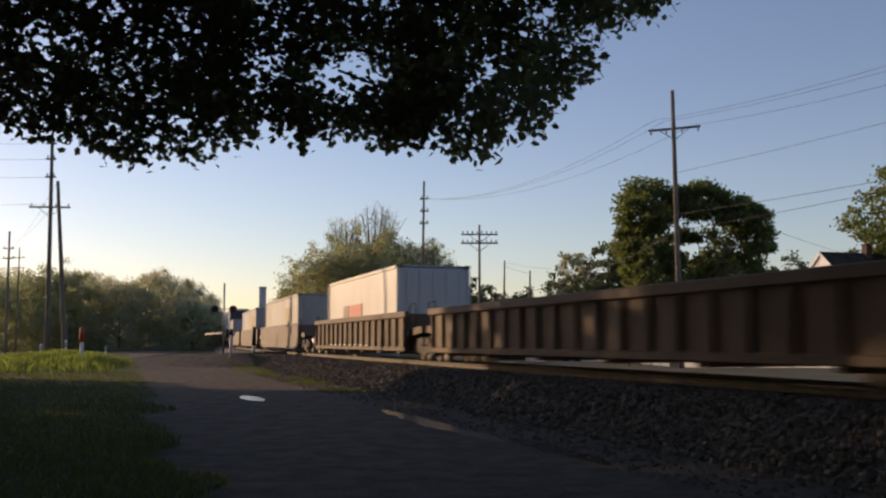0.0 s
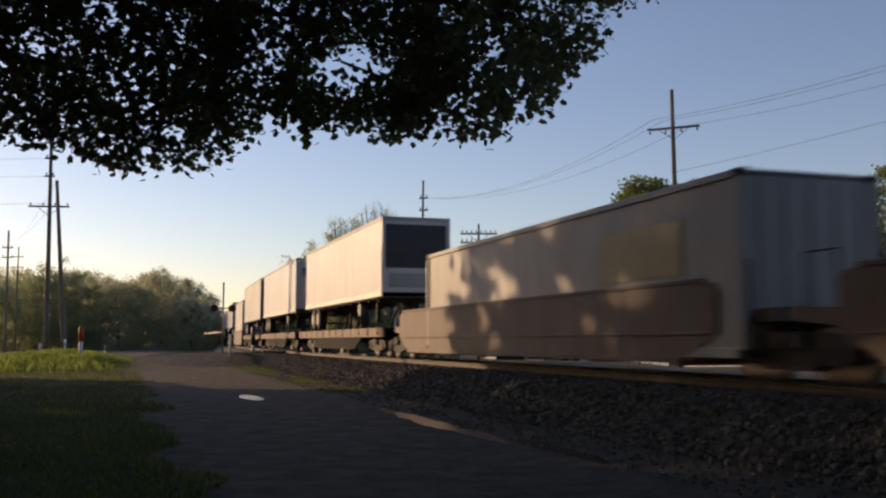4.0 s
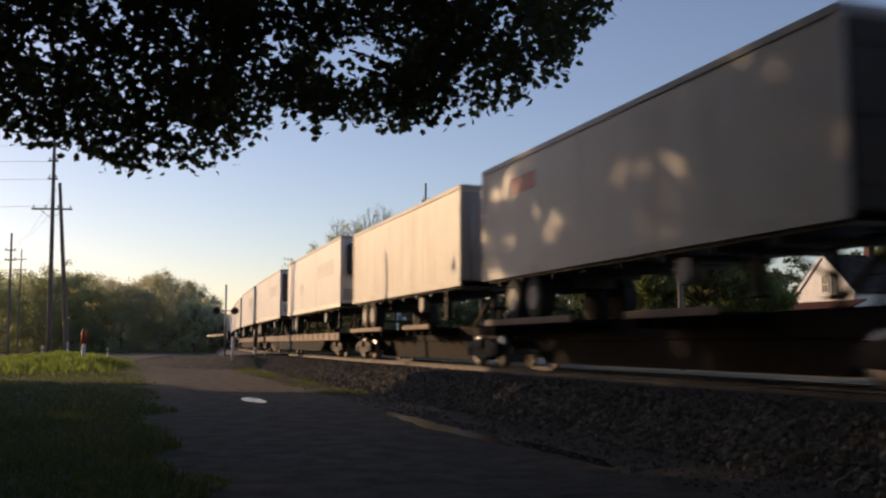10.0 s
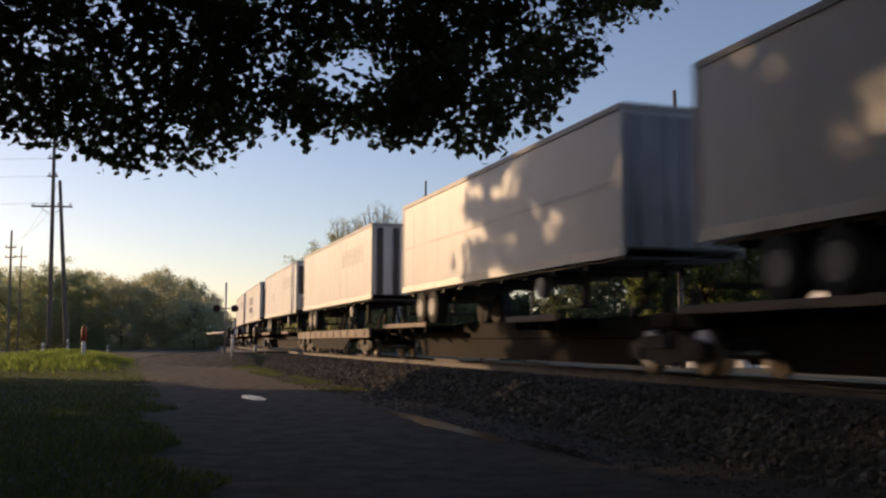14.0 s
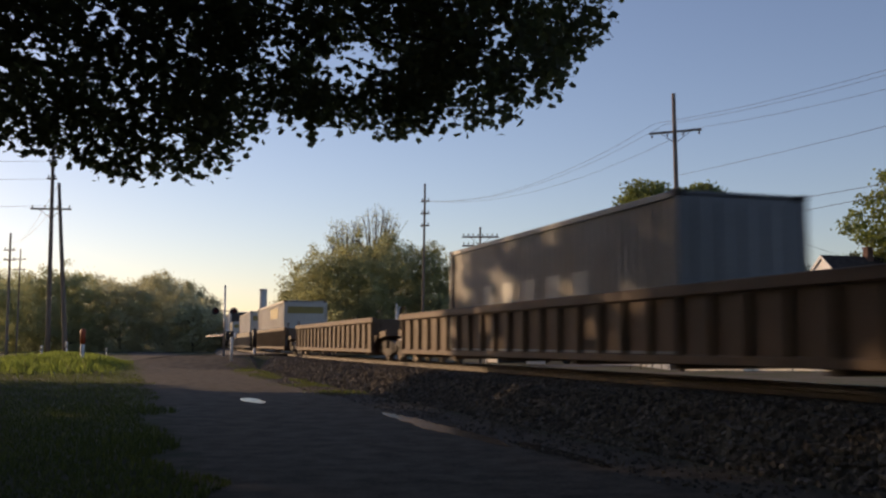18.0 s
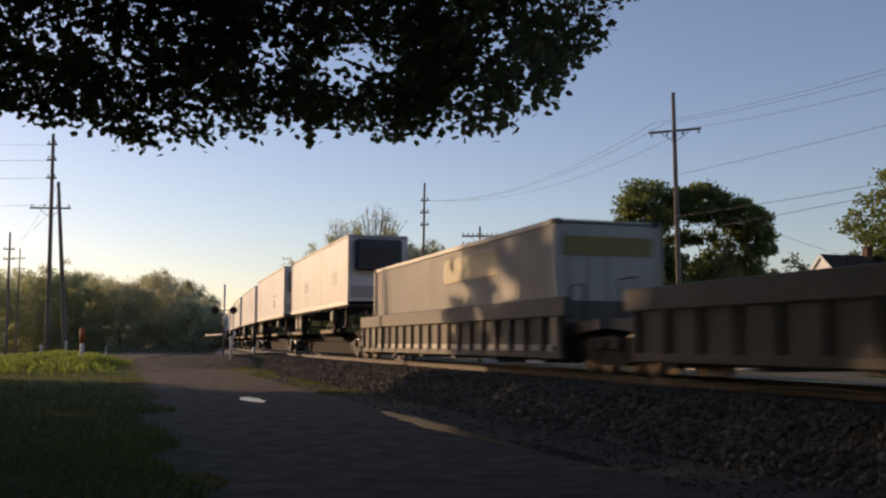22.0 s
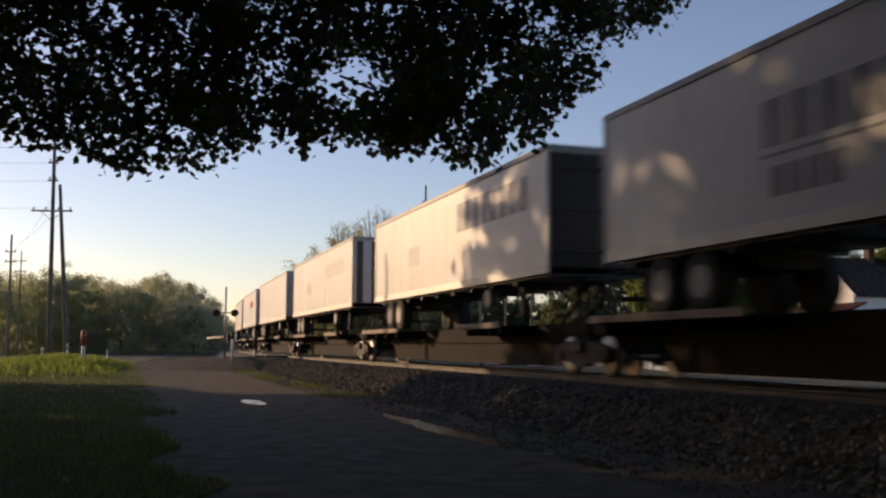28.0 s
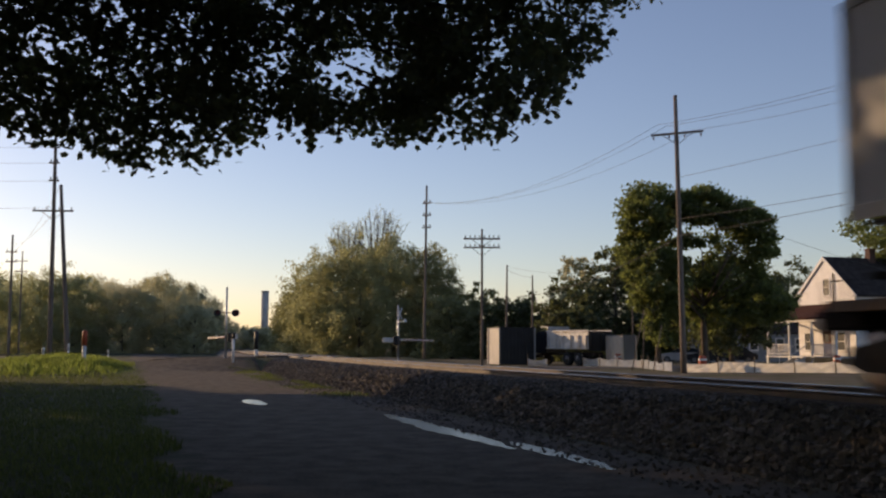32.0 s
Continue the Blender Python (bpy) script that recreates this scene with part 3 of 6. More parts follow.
def trailer(length, front="plain", marks=(), rear_wheels=True, cream=False, hidden_wheels=False, h=2.9, plates=()):
    """A road trailer: box, rails, doors, bogie, landing legs. Its floor is at z = 0."""
    m = M_WHITE2 if cream else M_WHITE
    words = {"plain": "white box trailer", "reefer": "white refrigerated trailer with dark cooling unit", "ribbed": "white trailer with dark upright nose ribs", "dark": "white trailer with a dark front wall", "brown": "white trailer with a rust-brown front wall"}[front]
    tr_ = thing("semi_trailer", words + " on a railway wagon", "trailer", "boxes on the train")
    half, w = length / 2, 1.28
    bm = B()
    box(bm, (0, 0, h / 2 + 0.05), (length - 0.06, 2 * w, h - 0.2), None, 0.03)
    part("body", bm, m, tr_)
    n = int(length / 1.22)
    bm = B()
    box(bm, (0, 0, h / 2), (0.04, 0.005, h - 0.42))
    pieces("panel_seam", bm, m, tr_, [(-half + length * i / n, y, 0) for y in (-w - 0.0015, w + 0.0015) for i in range(1, n)])
    bm = B()
    box(bm, (0, 0, h - 0.04), (length, 0.03, 0.13), None, 0.006)
    pieces("roof_rail", bm, M_GREYBOX, tr_, [(0, -w - 0.012, 0), (0, w + 0.012, 0)])
    bm = B()
    box(bm, (half - 0.02, 0, h - 0.04), (0.04, 2 * w, 0.13), None, 0.006)
    part("nose_rail", bm, M_GREYBOX, tr_)
    bm = B()
    box(bm, (0, 0, 0.10), (length, 0.035, 0.2), None, 0.006)
    pieces("bottom_rail", bm, M_SKIRT if not cream else m, tr_, [(0, -w - 0.012, 0), (0, w + 0.012, 0)])
    bm = B()
    box(bm, (0, 0, h / 2), (0.11, 0.05, h), None, 0.012)
    pieces("corner_post", bm, m if front == "plain" else M_SKIRT, tr_, [(sg * (half - 0.05), y, 0) for sg in (-1, 1) for y in (-w, w)])
    bm = B()
    box(bm, (0, 0, -0.02), (length - 0.3, 2.3, 0.06))
    uf = part("underframe", bm, M_BLACKBOX, tr_)
    bm = B()
    box(bm, (0, 0, -0.10), (0.07, 2.3, 0.10))
    pieces("cross_member", bm, M_BLACKBOX, uf, [(-half + 0.8 + i * 1.6, 0, 0) for i in range(int(length / 1.6))])
    ex = half if rear_wheels else -half
    sg = 1 if ex > 0 else -1
    # nose
    if front == "reefer":
        bm = B()
        box(bm, (half + 0.16, 0, 2.10), (0.36, 2.0, 1.35), None, 0.08)
        part("cooling_unit", bm, M_DOORDARK, tr_, "dark cooling unit with rounded corners")
        bm = B()
        for k in range(5):
            box(bm, (half + 0.35, 0, 1.65 + 0.16 * k), (0.02, 1.6, 0.06))
        part("grille", bm, M_BLACKBOX, tr_)
        bm = B()
        box(bm, (half - 0.01, 0, 0.55), (0.012, 2.3, 0.5))
        part("nose_panel", bm, M_GREYBOX, tr_)
    elif front == "ribbed":
        for k in range(4):
            bm = B()
            box(bm, (half + 0.0, -0.96 + 0.64 * k, h / 2), (0.05, 0.24, h - 0.3), None, 0.01)
            part("nose_rib", bm, M_DOORDARK, tr_)
    elif front == "brown":
        for y in (-0.62, 0.62):
            bm = B()
            box(bm, (half - 0.012, y, h / 2), (0.03, 1.2, h - 0.3), None, 0.01)
            part("nose_panel", bm, M_NOSE, tr_, "rust-brown steel front panel")
        bm = B()
        for k in range(3):
            box(bm, (half + 0.01, 0, 0.5 + 0.95 * k), (0.03, 2.3, 0.08), None, 0.008)
        part("nose_brace", bm, M_NOSE, tr_)
    elif front == "dark":
        bm = B()
        box(bm, (half - 0.01, 0, h / 2 + 0.4), (0.03, 2.3, h - 1.3), None, 0.01)
        part("nose_panel", bm, M_DOORDARK, tr_)
        bm = B()
        box(bm, (half + 0.0, 0, 0.6), (0.03, 2.0, 0.5), None, 0.01)
        part("nose_panel", bm, M_GREYBOX, tr_)
    else:
        for y in (-0.62, 0.62):
            bm = B()
            box(bm, (half - 0.012, y, h / 2), (0.03, 1.2, h - 0.35), None, 0.01)
            part("end_door", bm, M_NOSEGREY, tr_, "dull grey end door")
        bm = B()
        for y in (-0.95, -0.32, 0.32, 0.95):
            tube(bm, [(half + 0.02, y, 0.15), (half + 0.02, y, h - 0.2)], 0.018, 6)
        part("lock_rod", bm, M_ALU, tr_)
        for y, z, wd, ht, mm in plates:
            bm = B()
            box(bm, (half + 0.008, y, z), (0.012, wd, ht))
            part("plate", bm, mm, tr_, "lettering panel on the front wall")
    if not hidden_wheels:
        bm = B()
        box(bm, (-sg * (half - 2.6), 0, -0.25), (2.6, 1.1, 0.25), None, 0.02)
        bog = part("bogie", bm, M_STEEL, tr_)
        for k in (-0.62, 0.62):
            for y in (-1.05, 1.05):
                cx = -sg * (half - 2.6) + k
                bm = B()
                tube(bm, [(cx, y - 0.2, -0.55), (cx, y - 0.17, -0.55), (cx, y + 0.17, -0.55), (cx, y + 0.2, -0.55)], [0.42, 0.50, 0.50, 0.42], 30, True, True)
                wh = part("wheel", bm, M_TYRE, bog)
                bm = B()
                o = -1 if y < 0 else 1
                tube(bm, [(cx, y + o * 0.19, -0.55), (cx, y + o * 0.21, -0.55), (cx, y + o * 0.15, -0.55)], [0.29, 0.28, 0.16], 20, False, True)
                box(bm, (cx, y + o * 0.165, -0.55), (0.26, 0.02, 0.26), None, 0.05)
                part("rim", bm, M_RIM, bog)
        for y in (-0.75, 0.75):
            bm = B()
            box(bm, (sg * (half - 2.7), y, -0.45), (0.16, 0.16, 0.8), None, 0.015)
            box(bm, (sg * (half - 2.7), y, -0.87), (0.32, 0.28, 0.06), None, 0.01)
            tube(bm, [(sg * (half - 2.7), y, -0.6), (sg * (half - 3.6), y * 0.8, -0.1)], 0.035, 6)
            part("landing_leg", bm, M_STEEL, tr_)
        bm = B()
        for sy in (-0.5, 0.5):
            box(bm, (-sg * (half - 0.15), sy, -0.4), (0.08, 0.08, 0.6), None, 0.01)
        box(bm, (-sg * (half - 0.15), 0, -0.7), (0.10, 2.2, 0.10), None, 0.01)
        part("rear_guard", bm, M_STEEL, tr_)
        bm = B()
        tube(bm, [(sg * (half - 4.2), -0.95, -0.38), (sg * (half - 4.2), -1.18, -0.38)], [0.24, 0.24], 14)
        part("spare_tank", bm, M_RIM, tr_, "pale round tank end")
    for (x0, x1, z0, z1, mm, what) in marks:
        if "letter" in what:
            letters(tr_, x0, x1, z0, z1, -w - 0.006, mm, what)
        else:
            bm = B()
            box(bm, ((x0 + x1) / 2, -w - 0.006, (z0 + z1) / 2), (x1 - x0, 0.010, z1 - z0))
            part("sign", bm, mm, tr_, what)
    return tr_


def spine_car(length, last=False):
    """One spine unit under a trailer: centre beam, wheel platform, hitch, a truck at the joint ahead."""
    car = thing("spine_wagon", "brown steel spine wagon with wheel platforms on the track", "freight wagon", "wagons of the train")
    half = length / 2
    bm = B()
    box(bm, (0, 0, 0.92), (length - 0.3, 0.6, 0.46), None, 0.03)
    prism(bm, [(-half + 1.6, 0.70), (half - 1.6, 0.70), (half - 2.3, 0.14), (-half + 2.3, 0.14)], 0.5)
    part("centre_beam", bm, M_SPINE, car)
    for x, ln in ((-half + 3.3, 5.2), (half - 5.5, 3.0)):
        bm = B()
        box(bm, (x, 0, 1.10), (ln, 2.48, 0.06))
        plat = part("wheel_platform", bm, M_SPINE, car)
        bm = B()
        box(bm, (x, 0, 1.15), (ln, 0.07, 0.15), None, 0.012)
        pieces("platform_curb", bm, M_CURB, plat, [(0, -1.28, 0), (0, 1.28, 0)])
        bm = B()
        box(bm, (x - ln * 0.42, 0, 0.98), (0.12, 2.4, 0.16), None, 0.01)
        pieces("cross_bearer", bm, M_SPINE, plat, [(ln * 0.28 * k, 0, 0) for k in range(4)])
    bm = B()
    hx = half - 1.3
    for y in (-0.35, 0.35):
        tube(bm, [(hx - 1.1, y, 1.12), (hx, y * 0.5, 2.08)], 0.06, 6)
        tube(bm, [(hx + 0.35, y, 1.12), (hx, y * 0.5, 2.08)], 0.06, 6)
    box(bm, (hx, 0, 2.11), (0.8, 0.9, 0.07), None, 0.02)
    part("hitch_stand", bm, M_STEEL, car)
    for d in (-1, 1):
        bm = B()
        box(bm, (d * (half - 0.4), 0, 1.0), (0.9, 1.7, 0.3), None, 0.04)
        ef = part("end_frame", bm, M_SPINE, car)
        for y in (-1.15, 1.15):
            bm = B()
            tube(bm, [(d * (half - 0.5), y, 0.7), (d * (half - 0.5), y, 1.5), (d * (half - 0.9), y, 1.5), (d * (half - 0.9), y, 0.95)], 0.02, 6)
            part("grab_rail", bm, M_SPINE, ef)
    truck(car, half, 0.42)
    if last:
        truck(car, -half + 2.0, 0.42)
    return car


def flat_car(length):
    """A long flat wagon with a plank deck and deep side sills."""
    car = thing("flat_wagon", "long rust-red flat wagon with a steel deck on the track", "freight wagon", "wagons of the train")
    half = length / 2
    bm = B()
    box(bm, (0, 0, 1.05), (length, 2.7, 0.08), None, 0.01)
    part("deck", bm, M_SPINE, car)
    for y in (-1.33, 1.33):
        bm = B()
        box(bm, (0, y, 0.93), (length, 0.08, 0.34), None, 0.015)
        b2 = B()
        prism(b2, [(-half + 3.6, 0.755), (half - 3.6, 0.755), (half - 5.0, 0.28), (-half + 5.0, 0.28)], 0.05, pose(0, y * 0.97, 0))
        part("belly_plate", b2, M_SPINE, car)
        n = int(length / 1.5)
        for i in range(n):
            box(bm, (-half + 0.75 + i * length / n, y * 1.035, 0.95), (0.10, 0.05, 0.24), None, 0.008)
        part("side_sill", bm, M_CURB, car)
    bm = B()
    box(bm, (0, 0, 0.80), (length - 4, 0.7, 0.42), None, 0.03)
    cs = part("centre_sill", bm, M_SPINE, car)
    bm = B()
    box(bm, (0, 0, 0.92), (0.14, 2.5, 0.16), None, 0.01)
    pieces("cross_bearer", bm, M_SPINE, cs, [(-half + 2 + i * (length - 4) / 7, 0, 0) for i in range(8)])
    for hx in (half - 2.0, -1.5):
        bm = B()
        for y in (-0.35, 0.35):
            tube(bm, [(hx - 1.1, y, 1.08), (hx, y * 0.5, 2.08)], 0.06, 6)
            tube(bm, [(hx + 0.35, y, 1.08), (hx, y * 0.5, 2.08)], 0.06, 6)
        box(bm, (hx, 0, 2.11), (0.8, 0.9, 0.07), None, 0.02)
        part("hitch_stand", bm, M_STEEL, car)
    for d in (-1, 1):
        truck(car, d * (half - 2.1))
        coupler(car, d * (half - 0.2), d)
    return car


FADED = "faded lettering"
RIDERS = []      # (thing, distance up the line at the start, height over the rail)


def ride(ob, front, rear, z=0.0):
    RIDERS.append((ob, (front + rear) / 2 - 0.3, z))
    return ob


# well wagons and their containers: front, rear, style
wells = [(-7.5, 8.6, "tan"), (9.6, 28.4, "tan"), (31.2, 47.4, "tan"), (53.4, 72.6, "brown"), (75.4, 94.6, "brown"), (97.8, 113.6, "brown"), (116.4, 134.9, "brown"),
         (194.8, 211.0, "brown"), (472.6, 494.6, "tan"), (498.6, 516.6, "tan"), (521.4, 542.0, "tan"), (545.4, 564.6, "grey"), (567.6, 581.8, "grey"), (584.8, 603.0, "grey")]
made = {}
for f_, r_, style in wells:
    key = (style, round(r_ - f_, 0))
    if key in made:
        car = copy_thing(made[key], Matrix())
    else:
        car = made[key] = well_car(r_ - f_, style)
    ride(car, f_, r_)
ride(container(12.19, "white", [(-2.9, 0.6, 0.62, 1.75, M_RED, "red sign panel"), (-2.9, -1.7, 0.62, 1.75, M_MARK, "grey part of the sign")]), 32.5, 44.6, 0.37)
ride(container(16.15, "grey", [(2.4, 5.2, 1.35, 2.25, M_GOLD, "faded gold sign panel")]), 53.5, 69.7, 0.37)
ride(container(16.15, "grey", [(3.4, 6.4, 1.35, 2.30, M_GOLD, "faded gold sign panel")]), 77.0, 93.2, 0.37)
ride(container(16.15, "grey", [(3.4, 6.4, 1.35, 2.30, M_GOLD, "faded gold sign panel")]), 115.7, 131.8, 0.37)
ride(container(12.19, "blue", [(-3.6 + 1.35 * i, -2.6 + 1.35 * i, 0.9, 1.75, M_PALEBLUE, FADED) for i in range(5)]), 477.4, 489.7, 0.37)
ride(container(16.15, "gold", [(0.3, 4.6, 1.9, 2.55, M_GOLD, "gold sign panel")]), 522.5, 538.6, 0.37)
ride(container(16.15, "gold", [(-6.2, -5.0, 1.5, 2.2, M_MARK, FADED)]), 546.1, 562.3, 0.46)
ride(container(16.15, "gold", [(0.3, 4.6, 1.9, 2.55, M_GOLD, "gold sign panel")]), 585.2, 601.5, 0.46)

# trailers: front, rear, nose, signs on the near side, wheels at the tail, cream or white
NM = (2.0, 6.4, 1.55, 2.25, M_MARK, FADED)
N2 = (-3.5, -2.2, 1.0, 1.6, M_MARK, FADED)
N3 = (4.4, 5.6, 1.0, 1.6, M_MARK, FADED)
trailers = [
    (137.3, 153.6, "dark", [], True, False), (157.2, 173.5, "plain", [], True, False), (176.0, 192.0, "brown", [], True, True),
    (218.8, 233.3, "plain", [(4.6, 6.9, 1.75, 2.0, M_MARK, FADED), (4.6, 5.5, 1.2, 1.38, M_MARK, FADED)], True, True), (234.7, 249.5, "brown", [], True, True), (252.3, 265.6, "brown", [], True, True), (267.7, 281.4, "brown", [(-4.8, -3.4, 2.0, 2.4, M_RED, "small red sign")], True, True),
    (283.2, 296.9, "plain", [], True, True), (299.4, 315.8, "reefer", [NM, N2], True, False), (319.5, 335.9, "dark", [NM], True, False), (338.6, 354.9, "ribbed", [NM, N3], True, False),
    (357.8, 374.1, "dark", [(2.5, 3.6, 1.0, 1.6, M_MARK, FADED)], True, False), (376.6, 392.1, "plain", [(-7.5, 7.5, 1.42, 1.50, M_MARK, "grey line along the side")], True, False), (396.4, 412.3, "ribbed", [NM], True, False), (415.1, 431.4, "dark", [N2, NM], True, False),
    (435.4, 451.7, "ribbed", [(-3.3, 0.6, 1.45, 2.1, M_DARKMARK, "dark round emblem block"), (-3.3, 0.6, 0.8, 1.25, M_DARKMARK, "dark lettering under the emblem")], True, False), (454.4, 470.6, "ribbed", [NM], True, False),
    (606.1, 622.3, "reefer", [N2, N3], True, False), (625.4, 642.2, "reefer", [(2.7, 3.6, 0.62, 1.2, M_DARKMARK, "dark square emblem"), (2.4, 4.6, 1.40, 1.46, M_DARKMARK, "thin dark line")], True, False), (644.5, 660.8, "plain", [N3], True, False), (663.9, 680.0, "reefer", [NM, N3], True, False),
    (684.0, 700.2, "brown", [N2], True, True), (702.5, 718.6, "plain", [NM], True, False), (721.0, 737.3, "reefer", [(-3.2, 5.4, 1.3, 2.0, M_DARKMARK, "dark grey lettering block"), (-3.2, 5.4, 1.14, 1.19, M_DARKMARK, "dark line under the lettering"), (-3.0, -1.4, 0.55, 1.0, M_DARKMARK, "dark grey lettering block")], True, False), (740.0, 755.9, "brown", [(1.5, 6.8, 1.6, 2.4, M_NAVY, "dark blue lettering block"), N2], True, False),
    (759.8, 776.2, "ribbed", [NM, N2], True, False), (779.3, 795.6, "plain", [], True, False), (799.1, 815.2, "ribbed", [(1.2, 5.2, 1.55, 2.1, M_RED, "red lettering block"), (1.0, 5.4, 1.25, 1.33, M_MARK, "thin grey line")], False, False),
    (817.3, 833.4, "brown", [(-6.8, -3.6, 1.8, 2.3, M_MARK, FADED)], True, False),
]
# bodies that stand taller or lower than the usual 2.9 m
TALL = {157.2: 2.98, 176.0: 3.03, 218.8: 2.85, 283.2: 2.86, 299.4: 3.10, 319.5: 3.08, 338.6: 3.07, 357.8: 2.99, 376.6: 2.94, 606.1: 2.95, 625.4: 3.05, 817.3: 2.9}
PLATES = {157.2: [(-0.75, 2.3, 0.5, 0.35, M_NAVY), (-0.75, 2.05, 0.3, 0.1, M_NAVY)], 218.8: [(-0.3, 2.35, 0.9, 0.22, M_MARK), (0.1, 2.0, 0.9, 0.16, M_MARK), (0.0, 1.6, 0.6, 0.12, M_MARK), (0.7, 0.7, 0.5, 0.5, M_DARKMARK)]}
for f_, r_, nose, marks, tail, cream in trailers:
    ride(trailer(r_ - f_, nose, marks, tail, cream, h=TALL.get(f_, 2.9), plates=PLATES.get(f_, ())), f_, r_, 2.24)
ride(trailer(13.7, "plain", [], True, True, True), 195.2, 208.9, 1.5)

# flat wagons and spine units below them: front, rear
for f_, r_ in ((136.4, 155.6), (156.4, 175.0), (175.6, 192.4), (298.6, 327.0), (327.6, 356.4), (396.0, 414.0)):
    ride(flat_car(r_ - f_ - 0.9), f_, r_)
units = [(f_ - 1.0, r_ + 1.6) for f_, r_, *_ in trailers if 200 < f_ < 299 or f_ > 356]
proto = {}
for i, (f_, r_) in enumerate(units):
    if abs(f_ - 395.4) < 0.1:
        continue
    nxt = [u[0] for u in units if 0 < u[0] - f_ < 23]
    last = not nxt
    end = nxt[0] - 0.15 if nxt else r_ - 0.5
    key = (round(end - f_, 0), last)
    if key in proto:
        car = copy_thing(proto[key], Matrix())
    else:
        car = proto[key] = spine_car(end - f_, last)
    ride(car, f_, end)


# ---- trees ----
def leaf_cloud(rng, centres, per, size, flat=0.0):
    """Leaves scattered over the skins of many small clumps: (x, y, z, rx, ry, rz)."""
    g = np.random.default_rng(rng.randrange(1 << 30))
    unit = lambda v: v / np.maximum(np.linalg.norm(v, axis=1, keepdims=True), 1e-9)
    which = np.repeat(np.arange(len(centres)), (per * g.uniform(0.7, 1.3, len(centres))).astype(int))
    c = np.array(centres)[which]
    n = len(c)
    p = c[:, :3] + np.clip(g.normal(size=(n, 3)) * 0.62, -1.35, 1.35) * c[:, 3:]
    nrm = unit(g.normal(size=(n, 3)) + np.array((0, 0, flat)))
    u = unit(np.cross(nrm, g.normal(size=(n, 3))))
    w = np.cross(nrm, u)
    sz = size * g.uniform(0.6, 1.35, (n, 1))
    quad = np.stack((p - u * sz * 0.5, p + (w * 0.36 - u * 0.05) * sz, p + (u * 0.55 - nrm * 0.12) * sz, p + (u * 0.05 - w * 0.36) * sz), axis=1)
    return quad.reshape(-1, 3).tolist(), np.arange(4 * n).reshape(-1, 4).tolist()


def tree(name, label, x, y, tall, spread, leaf, seed, crowns=None, clumps=60, per=70, size=0.34, trunk_r=0.3, crown_from=0.22, shape=1.0, lean=0.0, limbs=7, category="tree", group="", z=0.0, bushy=False, fine=1.0):
    """A tapered, forking trunk and a crown of many leafy clumps with gaps."""
    rng = random.Random(seed)
    t = thing(name, label, category, group, at=Matrix.Translation((x, y, z)))
    bm = B()
    top = Vector((lean * tall, 0, tall * 0.78))
    stem = [Vector((lean * tall * k * k + rng.uniform(-0.2, 0.2) * k, rng.uniform(-0.2, 0.2) * k, tall * 0.78 * k - 0.25)) for k in (0, 0.15, 0.35, 0.6, 0.8, 1)]
    tube(bm, stem, [trunk_r * 1.35, trunk_r, trunk_r * 0.85, trunk_r * 0.55, trunk_r * 0.3, trunk_r * 0.1], 8)
    centres = []
    tips = []
    for i in range(limbs):
        k = rng.uniform(crown_from + 0.05, 0.75)
        a = 6.28 * i / limbs + rng.uniform(-0.4, 0.4)
        st = Vector((lean * tall * k * k, 0, tall * 0.78 * k))
        ln = spread * rng.uniform(0.6, 0.95) * (1.0 - 0.35 * k)
        mid = st + Vector((math.cos(a) * ln * 0.5, math.sin(a) * ln * 0.5, ln * 0.35))
        end = st + Vector((math.cos(a) * ln, math.sin(a) * ln, ln * rng.uniform(0.45, 0.9)))
        tube(bm, [st, mid, end], [trunk_r * 0.42, trunk_r * 0.25, trunk_r * 0.06], 6)
        for _ in range(2):
            b2 = mid.lerp(end, rng.uniform(0.1, 0.6))
            e2 = b2 + Vector((rng.uniform(-1, 1), rng.uniform(-1, 1), rng.uniform(0.3, 1))) * ln * 0.4
            tube(bm, [b2, e2], [trunk_r * 0.14, trunk_r * 0.03], 5)
            tips.append(e2)
        tips.append(end)
    part("trunk", bm, M_BARK, t)
    for cx, cy, cz, rx, ry, rz, n in crowns or ():
        for _ in range(n):
            d = Vector((rng.gauss(0, 1), rng.gauss(0, 1), rng.gauss(0, 1))).normalized() * rng.uniform(0.3, 1) ** 0.5
            r = rng.uniform(0.24, 0.5)
            centres.append((cx + d.x * rx, cy + d.y * ry, cz + d.z * rz, r * 1.2, r * 1.2, r * 0.8))
    if crowns:
        clumps = 0
    mid_z = tall * (crown_from + 1) / 2
    hz = tall * (1 - crown_from) / 2
    for i in range(clumps):
        while True:
            d = Vector((rng.uniform(-1, 1), rng.uniform(-1, 1), rng.uniform(-1, 1)))
            low = math.hypot(d.x, d.y) if bushy and d.z < 0.15 else (Vector((d.x, d.y, (d.z - 0.15) / 0.85)).length if bushy else d.length)
            if 0.3 < low < 1:
                break
        bulge = 1 - shape * 0.28 * d.z
        wob = 0.9 + 0.3 * noise.noise(d * 2.2 + Vector((seed, 0, 0))) + 0.12
        r = rng.uniform(0.09, 0.2) * spread * fine
        k = (d.z + 1) / 2
        centres.append((lean * tall * k + d.x * spread * bulge * wob, d.y * spread * bulge * wob, mid_z + d.z * hz * wob * 0.92, r * 1.15, r * 1.15, r * 0.85))
    for e in () if crowns else tips:
        r = 0.13 * spread
        centres.append((e.x, e.y, e.z, r, r, r * 0.8))
    vs, fs = leaf_cloud(rng, centres, per, size, 0.3)
    raw("crown", vs, fs, leaf, t)
    return t


